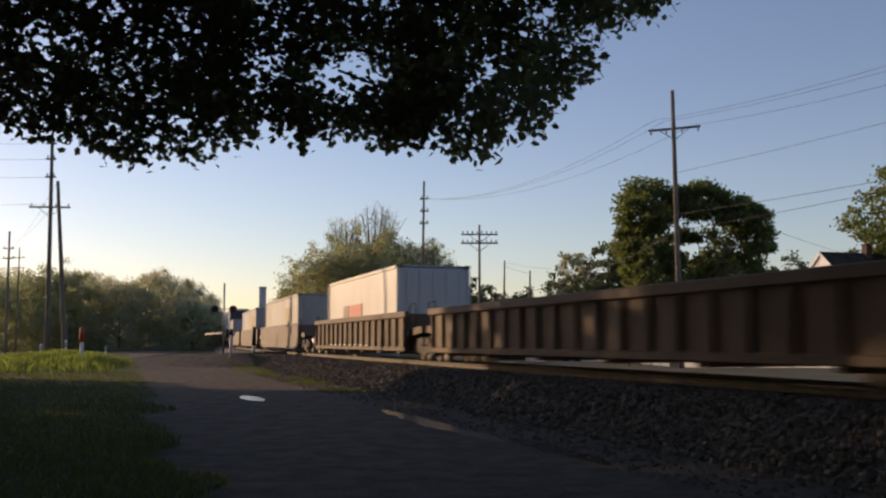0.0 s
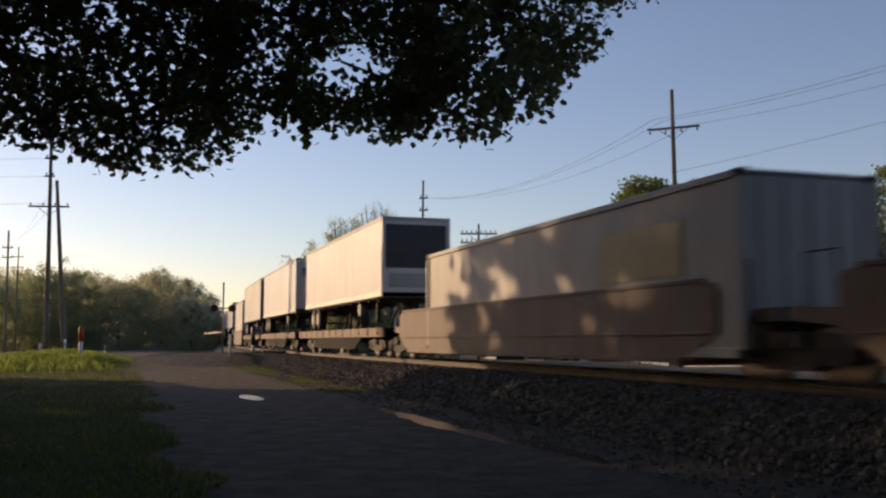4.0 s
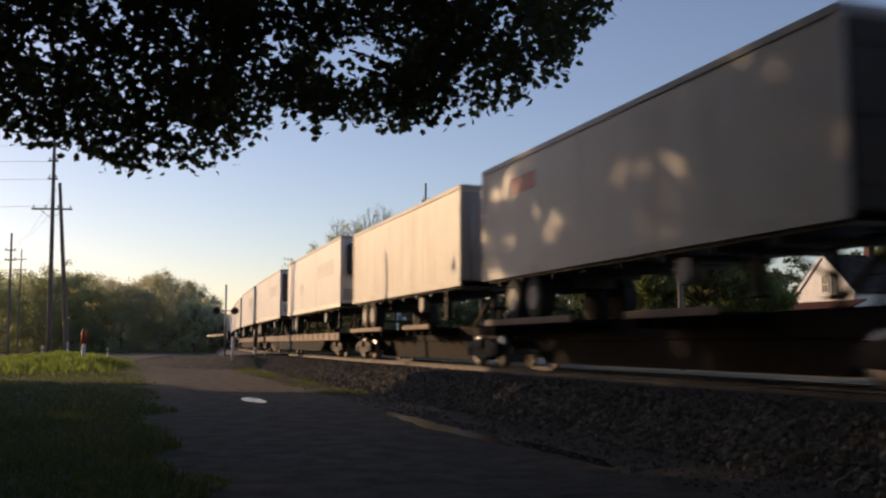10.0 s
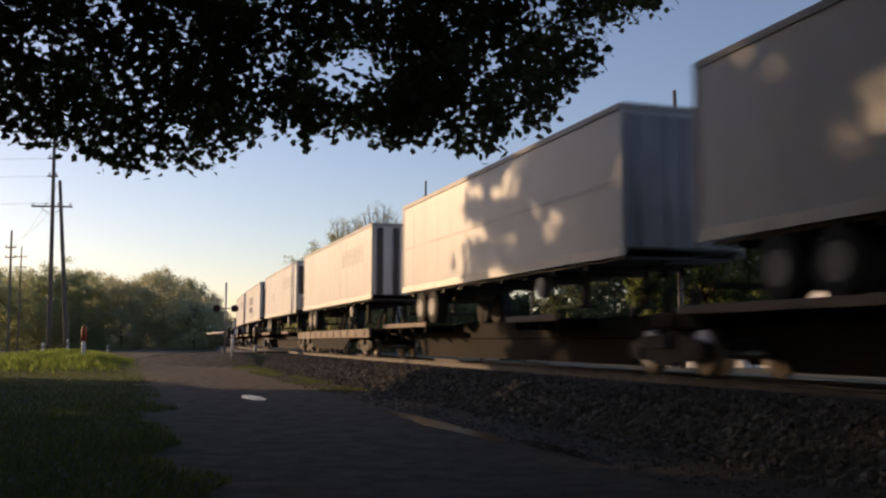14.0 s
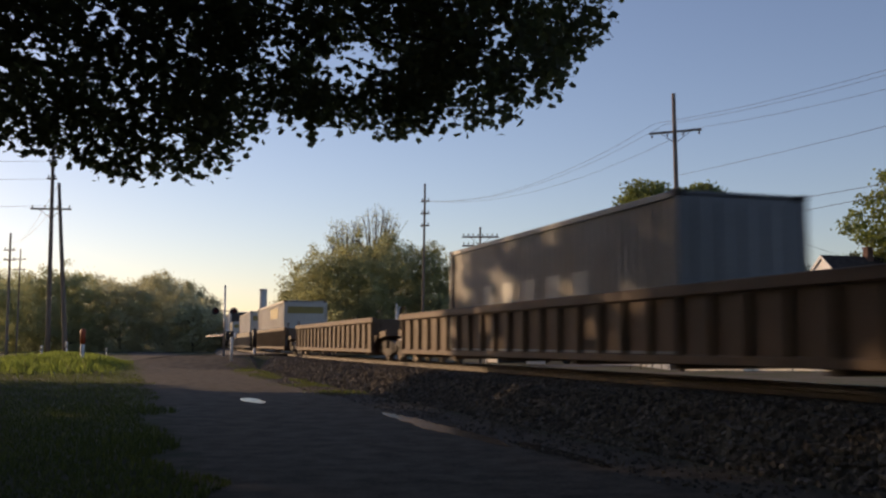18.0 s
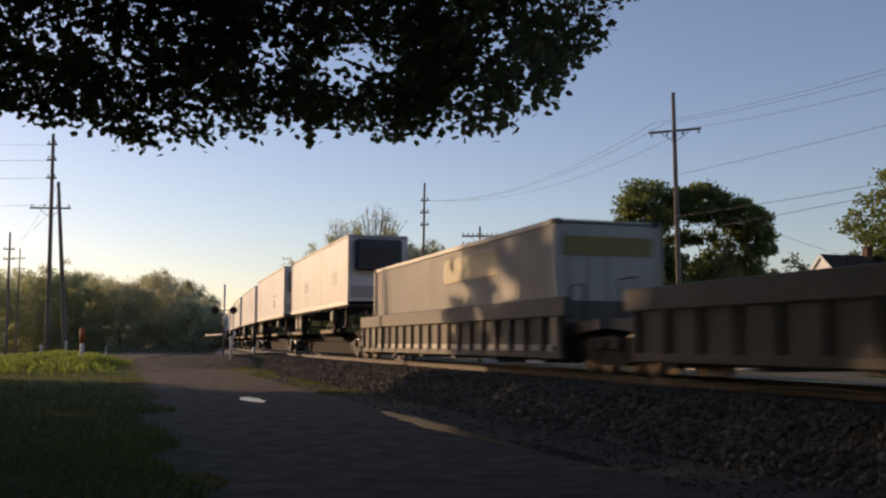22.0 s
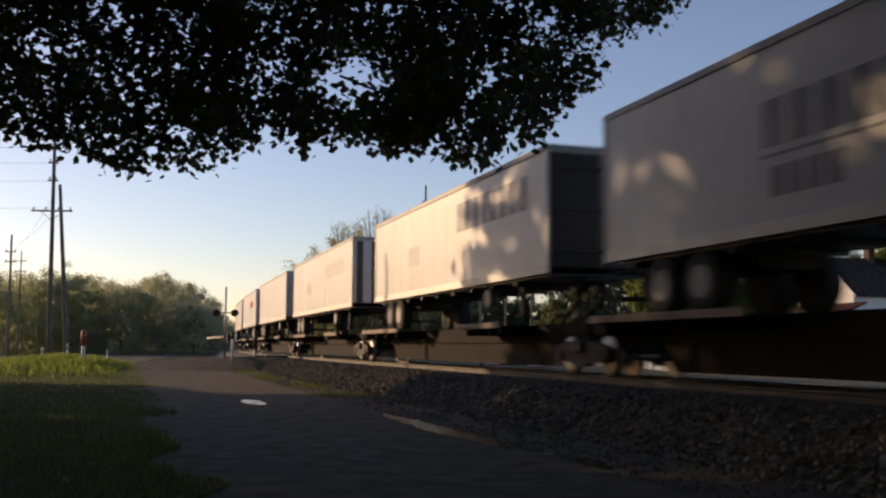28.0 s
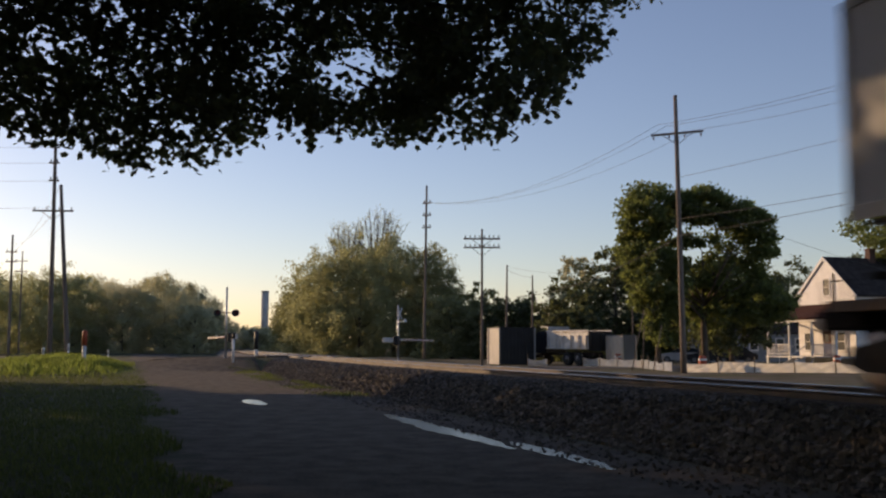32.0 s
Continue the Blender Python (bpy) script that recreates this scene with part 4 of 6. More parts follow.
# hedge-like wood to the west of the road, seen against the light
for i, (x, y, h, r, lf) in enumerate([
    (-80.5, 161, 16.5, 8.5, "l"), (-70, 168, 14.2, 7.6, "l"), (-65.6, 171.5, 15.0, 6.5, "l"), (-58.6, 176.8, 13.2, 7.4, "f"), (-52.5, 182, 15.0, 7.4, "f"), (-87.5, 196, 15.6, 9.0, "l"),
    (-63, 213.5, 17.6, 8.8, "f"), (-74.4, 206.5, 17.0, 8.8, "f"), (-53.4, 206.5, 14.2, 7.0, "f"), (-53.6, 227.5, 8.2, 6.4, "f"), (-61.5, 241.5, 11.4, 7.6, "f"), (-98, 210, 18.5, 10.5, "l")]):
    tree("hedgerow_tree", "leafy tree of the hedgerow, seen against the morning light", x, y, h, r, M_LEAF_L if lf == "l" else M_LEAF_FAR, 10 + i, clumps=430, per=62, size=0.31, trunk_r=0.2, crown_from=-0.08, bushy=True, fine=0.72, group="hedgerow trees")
# the farthest trees take the leaf colour with the most haze mixed in
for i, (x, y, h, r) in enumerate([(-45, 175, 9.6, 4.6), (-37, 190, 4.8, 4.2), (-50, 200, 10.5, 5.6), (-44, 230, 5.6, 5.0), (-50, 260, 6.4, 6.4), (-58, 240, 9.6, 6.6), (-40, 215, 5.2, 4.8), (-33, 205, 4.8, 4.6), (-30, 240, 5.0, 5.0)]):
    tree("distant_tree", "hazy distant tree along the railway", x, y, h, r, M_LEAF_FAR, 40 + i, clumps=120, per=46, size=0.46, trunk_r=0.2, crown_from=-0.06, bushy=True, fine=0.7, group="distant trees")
# the clump beyond the crossing
for i, (x, y, h, r, lf) in enumerate([
    (-20.3, 145.6, 12.14, 5.46, M_LEAF_M), (-16.4, 135.2, 15.68, 6.01, M_LEAF_C), (-11.7, 132.6, 17.24, 6.55, M_LEAF_C), (-7.3, 137.8, 18.15, 6.01, M_LEAF_C), (-3.1, 140.4, 17.00, 5.19, M_LEAF_M), (-0.8, 145.6, 14.15, 4.64, M_LEAF_M), (-23.4, 169.0, 11.57, 5.73, M_LEAF_M), (-11.2, 153.4, 18.02, 6.83, M_LEAF_C)]):
    tree("roadside_tree", "dense spring-green tree beyond the level crossing", x, y, h, r, lf, 70 + i, clumps=380, per=72, size=0.262, trunk_r=0.25, crown_from=-0.06, bushy=True, fine=0.74, group="trees beyond the crossing", shape=0.7)


def twiggy_top(x, y, foot, top, seed):
    """A half-bare tree: a fan of thin upright twigs with a few small leaves."""
    r_ = random.Random(seed)
    t = thing("bare_topped_tree", "half-bare tree with thin upright twigs above the clump", "tree", at=Matrix.Translation((x, y, 0)))
    bm = B()
    tube(bm, [(0, 0, -0.2), (0, 0, foot * 0.6), (0.1, 0, foot)], [0.3, 0.24, 0.18], 8)
    part("trunk", bm, M_BARK, t)
    tw, leaves = B(), []
    for k in range(34):
        a, out = r_.uniform(0, 6.28), r_.uniform(0.2, 1.0)
        st = Vector((0, 0, foot * r_.uniform(0.7, 1.0)))
        h = foot + (top - foot) * (1.05 - 0.45 * out) * r_.uniform(0.75, 1.0)
        e = Vector((math.cos(a) * out * 4.4, math.sin(a) * out * 4.4, h))
        m_ = st.lerp(e, 0.5) + Vector((math.cos(a) * 0.5 * out, math.sin(a) * 0.5 * out, -0.2))
        tube(tw, [st, m_, e], [0.08, 0.055, 0.02], 4, False)
        for _ in range(7):
            p = m_.lerp(e, r_.uniform(0.0, 1))
            q_ = p + Vector((r_.uniform(-0.7, 0.7), r_.uniform(-0.7, 0.7), r_.uniform(0.3, 1.1)))
            tube(tw, [p, q_], [0.026, 0.01], 3, False)
            leaves.append((q_.x, q_.y, q_.z, 0.3, 0.3, 0.35))
    part("twig_mass", tw, M_BARK, t)["kind"] = "stuff"
    vs, fs = leaf_cloud(r_, leaves, 7, 0.16)
    raw("crown", vs, fs, M_LEAF_C, t)["kind"] = "stuff"


twiggy_top(-10.2, 142, 14.5, 22.3, 90)
twiggy_top(-14.5, 144, 13.4, 20.3, 91)
# low dark trees behind the yard and the tall oak by the house
for i, (x, y, h, r, lf) in enumerate([
    (7.5, 120, 7.62, 3.74, M_LEAF_D), (10.5, 124, 7.84, 4.18, M_LEAF_D), (4.6, 128, 9.41, 3.3, M_LEAF_M), (14, 108, 9.41, 3.96, M_LEAF_D), (16.5, 118, 13.44, 3.96, M_LEAF_FAR), (19.5, 112, 13.89, 4.4, M_LEAF_D), (13.4, 100, 5.82, 3.3, M_LEAF_D), (31, 110, 11.2, 4.6, M_LEAF_D), (35.5, 108, 10.0, 4.4, M_LEAF_D), (26.5, 114, 10.6, 4.6, M_LEAF_D), (23, 122, 12.5, 5.0, M_LEAF_D), (29, 126, 13.0, 5.4, M_LEAF_D), (36.5, 122, 13.0, 5.4, M_LEAF_D), (42, 118, 12.0, 5.0, M_LEAF_D), (48, 112, 12.0, 5.0, M_LEAF_D), (0.8, 122, 8.0, 4.0, M_LEAF_M)]):
    tree("yard_tree", "dark leafy tree behind the yards", x, y, h, r, lf, 110 + i, clumps=170, per=42, size=0.37, trunk_r=0.2, crown_from=-0.06, bushy=True, fine=0.7, group="trees behind the yards")
OAK = [(-3.9, 0, 11.1, 2.2, 2.4, 2.1, 110), (-4.7, 0.4, 8.3, 1.4, 1.8, 1.7, 46), (-0.2, 0, 11.6, 2.5, 2.2, 1.3, 92), (3.0, -0.3, 10.5, 2.0, 2.0, 1.2, 62), (4.0, 0, 8.7, 1.2, 1.6, 1.4, 36),
       (1.8, 0.5, 6.5, 2.9, 2.4, 1.5, 92), (4.2, 0.5, 4.6, 2.4, 2.2, 1.8, 70), (1.0, 1.0, 4.5, 2.4, 2.2, 1.6, 62), (-1.6, 1.2, 8.8, 1.2, 1.2, 1.4, 22), (1.2, 0.6, 8.7, 1.9, 1.4, 1.0, 15)]
tree("tall_oak", "tall open-crowned oak with pale limbs by the house", 18.6, 70, 11.2, 5.4, M_LEAF_R, 140, crowns=OAK, per=85, size=0.25, trunk_r=0.27, crown_from=0.30, limbs=15)
tree("tall_oak", "narrow oak hung with leaves down to the yard", 15.0, 69, 8.6, 2.6, M_LEAF_R, 141, crowns=[(0, 0, 6.0, 2.2, 2.2, 2.7, 125), (0.5, 0, 3.0, 1.5, 1.6, 1.7, 52)], per=85, size=0.25, trunk_r=0.2, crown_from=0.2)
tree("corner_tree", "leafy tree at the edge of the house yard", 39.5, 84, 17.0, 4.4, M_LEAF_R, 150, clumps=60, per=70, size=0.34, trunk_r=0.3, crown_from=0.5)
tree("dark_tree", "dense dark tree in front of the low house", 23.4, 80, 7.4, 3.3, M_LEAF_D, 151, clumps=120, per=90, size=0.3, trunk_r=0.2, crown_from=0.16, bushy=True)
# a low hedge closing the view beyond the yards
for i in range(3, 17):
    x = -12 + 5.2 * i
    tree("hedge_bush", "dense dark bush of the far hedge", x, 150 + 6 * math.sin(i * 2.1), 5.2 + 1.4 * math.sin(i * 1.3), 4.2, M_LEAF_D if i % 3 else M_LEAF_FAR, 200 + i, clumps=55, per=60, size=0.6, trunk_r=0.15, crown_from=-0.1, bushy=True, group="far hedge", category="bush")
# unseen trees behind the camera and over the lane to the south, added to block sky light
for i, (x, y, h, r) in enumerate([(-14, -10, 26, 8), (-3, -16, 21, 7.5), (9, -14, 20, 7), (21, -11, 19, 7), (-22, 4, 26, 8), (33, -6, 18, 6.5), (4.5, -9.5, 20, 7), (-6, -8, 20, 7), (14, -19, 22, 8), (24, -20, 22, 8), (-19, 13, 26, 7.0), (-10.5, -3, 25, 7), (-28, 22, 27, 7.0)]):
    tree("lane_maple", "unseen maple added to cut sky light on the lane", x, y, h, r, M_LEAF_S, 230 + i, clumps=170, per=30, size=0.82, trunk_r=0.4, crown_from=0.12, group="lane maples")
tree("lane_maple", "unseen maple added behind the viewpoint to cut sky light", 2.6, -4.6, 19, 6.2, M_LEAF_S, 250, clumps=150, per=90, size=0.4, trunk_r=0.4, crown_from=0.33, group="lane maples")
# maples along the western side of the lane, outside the view, that shade it: metres towards the sun, metres aside, height, spread
SUN_WAY = Vector((-math.sin(radians(SUN_LEFT)), math.cos(radians(SUN_LEFT)), 0))
ASIDE = Vector((-SUN_WAY.y, SUN_WAY.x, 0))
for i, (r, n, h, sp, clumps) in enumerate([(33, 4.7, 19, 5.0, 560), (31, 11.6, 19, 5.2, 350), (33, 18.6, 20, 5.4, 380), (45, 8.0, 20, 5.0, 170), (45, 15.5, 20, 5.0, 250), (28, 26.0, 19, 5.6, 430), (20, 33.0, 18, 6.0, 430), (40, 24.0, 22, 6.0, 300)]):
    p = Vector((0.66, 26.6, 0)) + SUN_WAY * r + ASIDE * n
    tree("shade_tree", "tall dense maple along the western side of the lane", p.x, p.y, h, sp, M_LEAF_S, 160 + i, clumps=clumps, per=52, size=0.36, bushy=True, fine=0.52, trunk_r=0.35, crown_from=0.12, shape=0.25, group="shade trees")

# ---- poles and wires ----
def pole(label, foot, head, r=0.15, arms=(), name="utility_pole"):
    """A wooden pole with cross-arms: (height along the pole 0..1, length, turn in degrees, insulators)."""
    foot, head = Vector(foot), Vector(head)
    p = thing(name, label, "utility pole", "", at=Matrix.Translation(foot))
    top = head - foot
    bm = B()
    n = 7
    tube(bm, [top * (k / n) - Vector((0, 0, 0.3 if k == 0 else 0)) for k in range(n + 1)], [r * (1.0 - 0.4 * k / n) for k in range(n + 1)], 12)
    part("shaft", bm, M_POLE, p)
    for k, ln, turn, ins, drop in arms:
        at = Matrix.Translation(top * k) @ pose(0, 0, 0, 0, 0, turn)
        bm = B()
        box(bm, (0, -r * 0.9, 0), (ln, 0.10, 0.13), at, 0.01)
        arm = part("crossarm", bm, M_POLE, p)
        for i in range(ins):
            x = -ln / 2 + 0.15 + (ln - 0.3) * i / max(1, ins - 1)
            bm = B()
            sg = -1 if drop else 1
            tube(bm, [at @ Vector((x, -r * 0.9, sg * z)) for z in (0.05, 0.12, 0.13, 0.2, 0.21, 0.28)], [0.02, 0.02, 0.06, 0.05, 0.065, 0.03], 8)
            part("insulator", bm, M_CERAMIC, arm)
        if ln > 1.8:
            bm = B()
            for d in (-1, 1):
                tube(bm, [at @ Vector((d * ln * 0.28, -r * 0.9 - 0.05, -0.05)), at @ Vector((0, -r * 0.9, -0.7))], 0.02, 5)
            part("brace", bm, M_STEEL, arm)
    return p


def wire(a, b, sag, r=0.010, n=16, label="thin dark overhead wire between poles"):
    bm = B()
    a, b = Vector(a), Vector(b)
    tube(bm, [a.lerp(b, i / n) - Vector((0, 0, 4 * sag * (i / n) * (1 - i / n))) for i in range(n + 1)], r, 5)
    return tagged(part("overhead_wire", bm, M_WIRE), label, "wire", "overhead wires")


F_TOP, F_FOOT = (13.72, 57.0, 16.42), (13.88, 57.0, -0.1)
pole("tall grey-brown wooden power pole with one heavy cross-arm", F_FOOT, F_TOP, 0.19, [(0.862, 3.1, 155, 4, True)])
D_TOP, D_FOOT = (-1.75, 88.7, 16.2), (-1.95, 88.7, 0)
pole("tall thin power pole with short side brackets", D_FOOT, D_TOP, 0.15, [(0.90, 0.9, 155, 2, False), (0.83, 0.9, 155, 2, False), (0.76, 0.9, 155, 2, False)])
pole("old telegraph pole with two cross-arms", (2.95, 79, 0), (2.98, 79, 11.0), 0.13, [(0.925, 3.0, 0, 8, False), (0.86, 3.0, 0, 8, False)])
pole("bare wooden pole behind the yard", (6.2, 100, 0), (6.35, 100, 9.8), 0.13)
pole("bare wooden pole behind the yard", (9.05, 102, 0), (9.15, 102, 8.9), 0.13)
A_FOOT, A_TOP = (-28.98, 71.5, 0.2), (-29.18, 71.5, 17.0)
pole("tall power pole with a cross-arm and side brackets", A_FOOT, A_TOP, 0.19, [(0.665, 2.95, 5, 4, False), (0.88, 0.75, 5, 2, False), (0.80, 0.75, 5, 2, False), (0.95, 0.75, 5, 2, False)])
B_FOOT, B_TOP = (-27.05, 70.0, 0.25), (-28.05, 70.0, 13.1)
pole("leaning wooden service pole", B_FOOT, B_TOP, 0.19)
pole("wooden service pole on the verge of the lane", (-29.6, 54.4, 0), (-29.25, 54.9, 11.6), 0.15)
pole("wooden power pole at the roadside", (-47.0, 105, 0), (-47.1, 105, 13.4), 0.17, [(0.86, 1.2, 5, 2, False), (0.78, 1.2, 5, 2, False)])
pole("distant wooden power pole with two cross-arms", (-66.5, 152, 0), (-66.5, 152, 16.2), 0.15, [(0.9, 1.8, 5, 2, False), (0.8, 1.8, 5, 2, False)])
pole("slim grey service pole by the yard", (16.9, 88, 0), (16.9, 88, 7.9), 0.08)
pole("slim grey service pole by the yard", (22.4, 86, 0), (22.4, 86, 6.0), 0.07)
# three conductors and lower cables
for dx, dz in ((-1.4, -1.95), (-0.7, -1.95), (1.35, -2.0)):
    a = Vector(F_TOP) + Vector((dx * 0.9, dx * 0.42, dz))
    wire(a, Vector(D_TOP) + Vector((0.2 * dx, 0, dz * 0.8)), 1.5)
    wire(a, Vector((28.7, 25.3, 14.3)) + Vector((dx * 0.9, dx * 0.42, 0)), 0.9)
wire(Vector((13.6, 57, 11.4)), Vector((28.7, 25.3, 12.0)), 0.3, 0.011)
wire(Vector((13.6, 57, 8.93)), Vector((28.7, 25.3, 9.2)), 0.3, 0.014)
wire(Vector((13.6, 57, 7.93)), Vector((28.7, 25.3, 9.4)), 0.3, 0.014)
wire(Vector((13.6, 57, 7.8)), Vector((8.0, 110, 7.0)), 0.8, 0.02)
wire(Vector((35.5, 75, 6.9)), Vector((13.6, 57, 10.2)), 0.2, 0.012)
wire((6.35, 100, 9.3), (9.15, 102, 8.6), 0.15)
wire((6.35, 100, 9.6), (16.9, 112, 10.0), 0.4)
for k, dz in ((0.88, 0), (0.80, 0), (0.95, 0), (0.68, 0)):
    a = Vector(A_FOOT).lerp(Vector(A_TOP), k)
    wire(a, Vector((-75, 60, a.z - 0.6)), 0.5)
wire(Vector(A_FOOT).lerp(Vector(A_TOP), 0.66), (-47.1, 105, 12.3), 0.6)
wire(Vector(B_TOP), (-47.1, 105, 11.3), 0.6)


# ---- crossing signals ----
def signal(label, at, turn, arm_len, lights=True, tall=4.6, lamp_turn=0):
    s = thing("crossing_signal", label, "railway signal", "crossing signals", at=at @ pose(0, 0, 0, 0, 0, turn))
    bm = B()
    tube(bm, [(0, 0, -0.1), (0, 0, 0.1)], [0.28, 0.22], 10)
    tube(bm, [(0, 0, 0.1), (0, 0, tall)], [0.075, 0.06], 10)
    part("mast", bm, M_ALU, s)
    bm = B()
    box(bm, (0.0, -0.35, 1.35), (0.35, 0.5, 0.55), None, 0.05)
    part("gate_mechanism", bm, M_BLACKBOX, s)
    bm = B()
    for d in (() if lights else (-1, 1)):
        prism(bm, [(-0.5, -0.075), (0.5, -0.075), (0.5, 0.075), (-0.5, 0.075)], 0.02, pose(0, 0, 0, 0, 0, 82) @ pose(0, -0.10, tall - 0.55, 0, 45 * d))
    if lights:
        tube(bm, [(0, 0, tall), (0, 0, tall + 0.06)], [0.07, 0.02], 10)
        part("mast_cap", bm, M_ALU, s)
    else:
        part("crossbuck", bm, M_MARK, s, "weathered crossed boards")
    bm = B()
    n = 9
    tube(bm, [(0.25, -0.45, 1.40), (arm_len, -0.45, 1.34)], [0.08, 0.05], 6)
    arm = part("gate_arm", bm, M_PAINTW, s, "white gate arm with red bands")
    for i in range(n):
        bm = B()
        x = 0.5 + (arm_len - 0.6) * i / n
        tube(bm, [(x, -0.45, 1.40 - 0.06 * i / n), (x + (arm_len - 0.6) / n * 0.38, -0.45, 1.40 - 0.06 * i / n)], [0.087 - 0.027 * i / n] * 2, 6)
        part("red_band", bm, M_BANDRED, arm)
    bm = B()
    box(bm, (-0.5, -0.45, 1.38), (0.8, 0.08, 0.30), None, 0.02)
    part("counterweight", bm, M_PAINTW, s)
    if lights:
        bm = B()
        tube(bm, [(-0.75, -0.05, tall - 1.55), (0.75, -0.05, tall - 1.55)], 0.03, 6)
        bar = part("lamp_bar", bm, M_STEEL, s)
        bar.matrix_basis = pose(0, 0, 0, 0, 0, lamp_turn)
        for d in (-0.55, 0.55):
            for f_ in (-1, 1):
                bm = B()
                tube(bm, [(d, f_ * 0.05, tall - 1.55), (d, f_ * 0.20, tall - 1.55)], [0.14, 0.17], 12)
                tube(bm, [(d, f_ * 0.20, tall - 1.55), (d, f_ * 0.22, tall - 1.55)], [0.22, 0.22], 16)
                part("lamp_hood", bm, M_BLACKBOX, bar)
                bm = B()
                tube(bm, [(d, f_ * 0.22, tall - 1.55), (d, f_ * 0.235, tall - 1.55)], [0.13, 0.11], 12)
                part("lens", bm, M_LAMPRED, bar)
    return s


signal("level-crossing signal with lamps and a lowered striped gate", Matrix.Translation((-13.5, 60, 0.62)), 118, 6.0, True, 4.4, -100)
signal("level-crossing signal with crossed boards and a lowered striped gate", Matrix.Translation((-3.0, 62, 0.45)), -12, 2.4, False, 3.6)

lamp_ = bpy.data.objects["crossing_signal.001"]
bm = B()
tube(bm, [(0.05, -0.1, 2.55), (0.5, -0.25, 2.55)], 0.025, 6)
tube(bm, [(0.5, -0.25, 2.5), (0.5, -0.25, 2.62), (0.5, -0.25, 2.7)], [0.13, 0.12, 0.04], 10)
part("bell", bm, M_PAINTW, lamp_, "white crossing bell on a bracket")

silo = thing("silo", "tall pale concrete silo far behind the trees", "silo", at=Matrix.Translation((-46.4, 250, 0)))
bm = B()
tube(bm, [(0, 0, -0.5), (0, 0, 15.0)], [0.95, 0.95], 20)
part("shaft", bm, M_CONCRETE, silo)
bm = B()
tube(bm, [(0, 0, 15.0), (0, 0, 15.5)], [1.02, 1.0], 20)
part("cap", bm, M_CONCRETE, silo)

# ---- boughs over the camera ----
def maple_outline():
    pts = [(0, -0.52), (0.36, -0.40), (0.42, -0.08), (0.58, 0.12), (0.26, 0.32), (0, 0.60)]
    return pts + [(-x, y) for x, y in pts[-2:0:-1]]


LEAF = maple_outline()
LOWER = [(-200, 235), (0, 210), (12, 250), (60, 262), (110, 268), (195, 310), (250, 285), (310, 304), (345, 278), (400, 266), (415, 225), (450, 228), (515, 240), (545, 286), (590, 264), (640, 258), (680, 282), (720, 246), (770, 256),
         (820, 297), (880, 268), (910, 232), (965, 222), (972, 180), (985, 168), (1026, 148), (1052, 122), (1072, 98), (1122, 70), (1152, 46), (1166, 8), (1186, -40)]


def bough(parent, lo, hi, seed, pivot):
    """A leafy bough between two bearings; its space has the pivot as origin."""
    rng = random.Random(seed)
    vs, fs = [], []
    px, pz = pivot
    xs = [p[0] for p in LOWER]
    ys = [p[1] for p in LOWER]
    twigs = B()
    x = lo
    while x < hi:
        bottom = float(np.interp(x, xs, ys))
        y = bottom - 38
        while y > -190:
            k = (bottom - y) / 300
            gap = noise.noise(Vector((x / 105, y / 75, 4.0))) - (0.2 if k < 0.12 else 0.0)
            if gap < (0.19 if x < 430 and y > 40 else 0.24):
                d = 9.0 + rng.uniform(-1.1, 1.6)
                jx, jy = x + rng.uniform(-18, 18), y + rng.uniform(-16, 10)
                c = Vector(((jx - 784) / 1720 * d - px, d - 9.0, 1.47 + (603 - jy) / 1720 * d - pz))
                if rng.random() < 0.5:
                    tube(twigs, [c + Vector((-0.35 - rng.uniform(0, 0.3), rng.uniform(-0.2, 0.2), 0.32)), c + Vector((0.1, 0, 0.05)), c + Vector((0.22, 0, -0.16))], [0.012, 0.008, 0.003], 4, False)
                for _ in range(rng.randint(78, 106) + (16 if x > 430 else 0)):
                    o = Vector((max(-0.22, min(0.22, rng.gauss(0, 0.115))), rng.gauss(0, 0.3), max(-0.16, min(0.24, rng.gauss(0, 0.10)))))
                    n = Vector((rng.gauss(0, 0.6), rng.gauss(-0.35, 0.6), rng.gauss(0.5, 0.5))).normalized()
                    u = n.orthogonal().normalized()
                    u.rotate(Matrix.Rotation(rng.uniform(0, 6.28), 3, n))
                    w = n.cross(u)
                    s = rng.uniform(0.05, 0.088)
                    i0 = len(vs)
                    p = c + o
                    vs += [tuple(p + (u * a + w * b_ - n * 0.25 * abs(a)) * s) for a, b_ in LEAF]
                    fs.append(tuple(range(i0, i0 + len(LEAF))))
            y -= 44
        x += 38
    b = raw("bough", vs, fs, M_LEAF_NEAR, parent, "dense dark-green maple leaves")
    part("twig_mass", twigs, M_BARK, b)["kind"] = "stuff"
    return b


maple = thing("maple_tree", "large dark maple whose boughs overhang the lane", "tree")
bm = B()
tube(bm, [(-9.5, 5.0, -0.3), (-9.4, 5.1, 0.4), (-9.2, 5.4, 2.5), (-8.9, 6.0, 5.0), (-8.6, 6.6, 7.5), (-8.4, 7.0, 10)], [0.62, 0.45, 0.40, 0.34, 0.24, 0.1], 12)
part("trunk", bm, M_BARK, maple)
bm = B()
tube(bm, [(-8.95, 5.9, 4.6), (-6.8, 7.6, 5.6), (-4.5, 8.8, 5.5), (-2.0, 9.2, 4.95), (0.2, 9.2, 4.75)], [0.2, 0.15, 0.10, 0.06, 0.02], 8)
tube(bm, [(-4.5, 8.8, 5.5), (-3.0, 9.0, 4.75), (-1.2, 9.1, 4.55)], [0.07, 0.05, 0.015], 6)
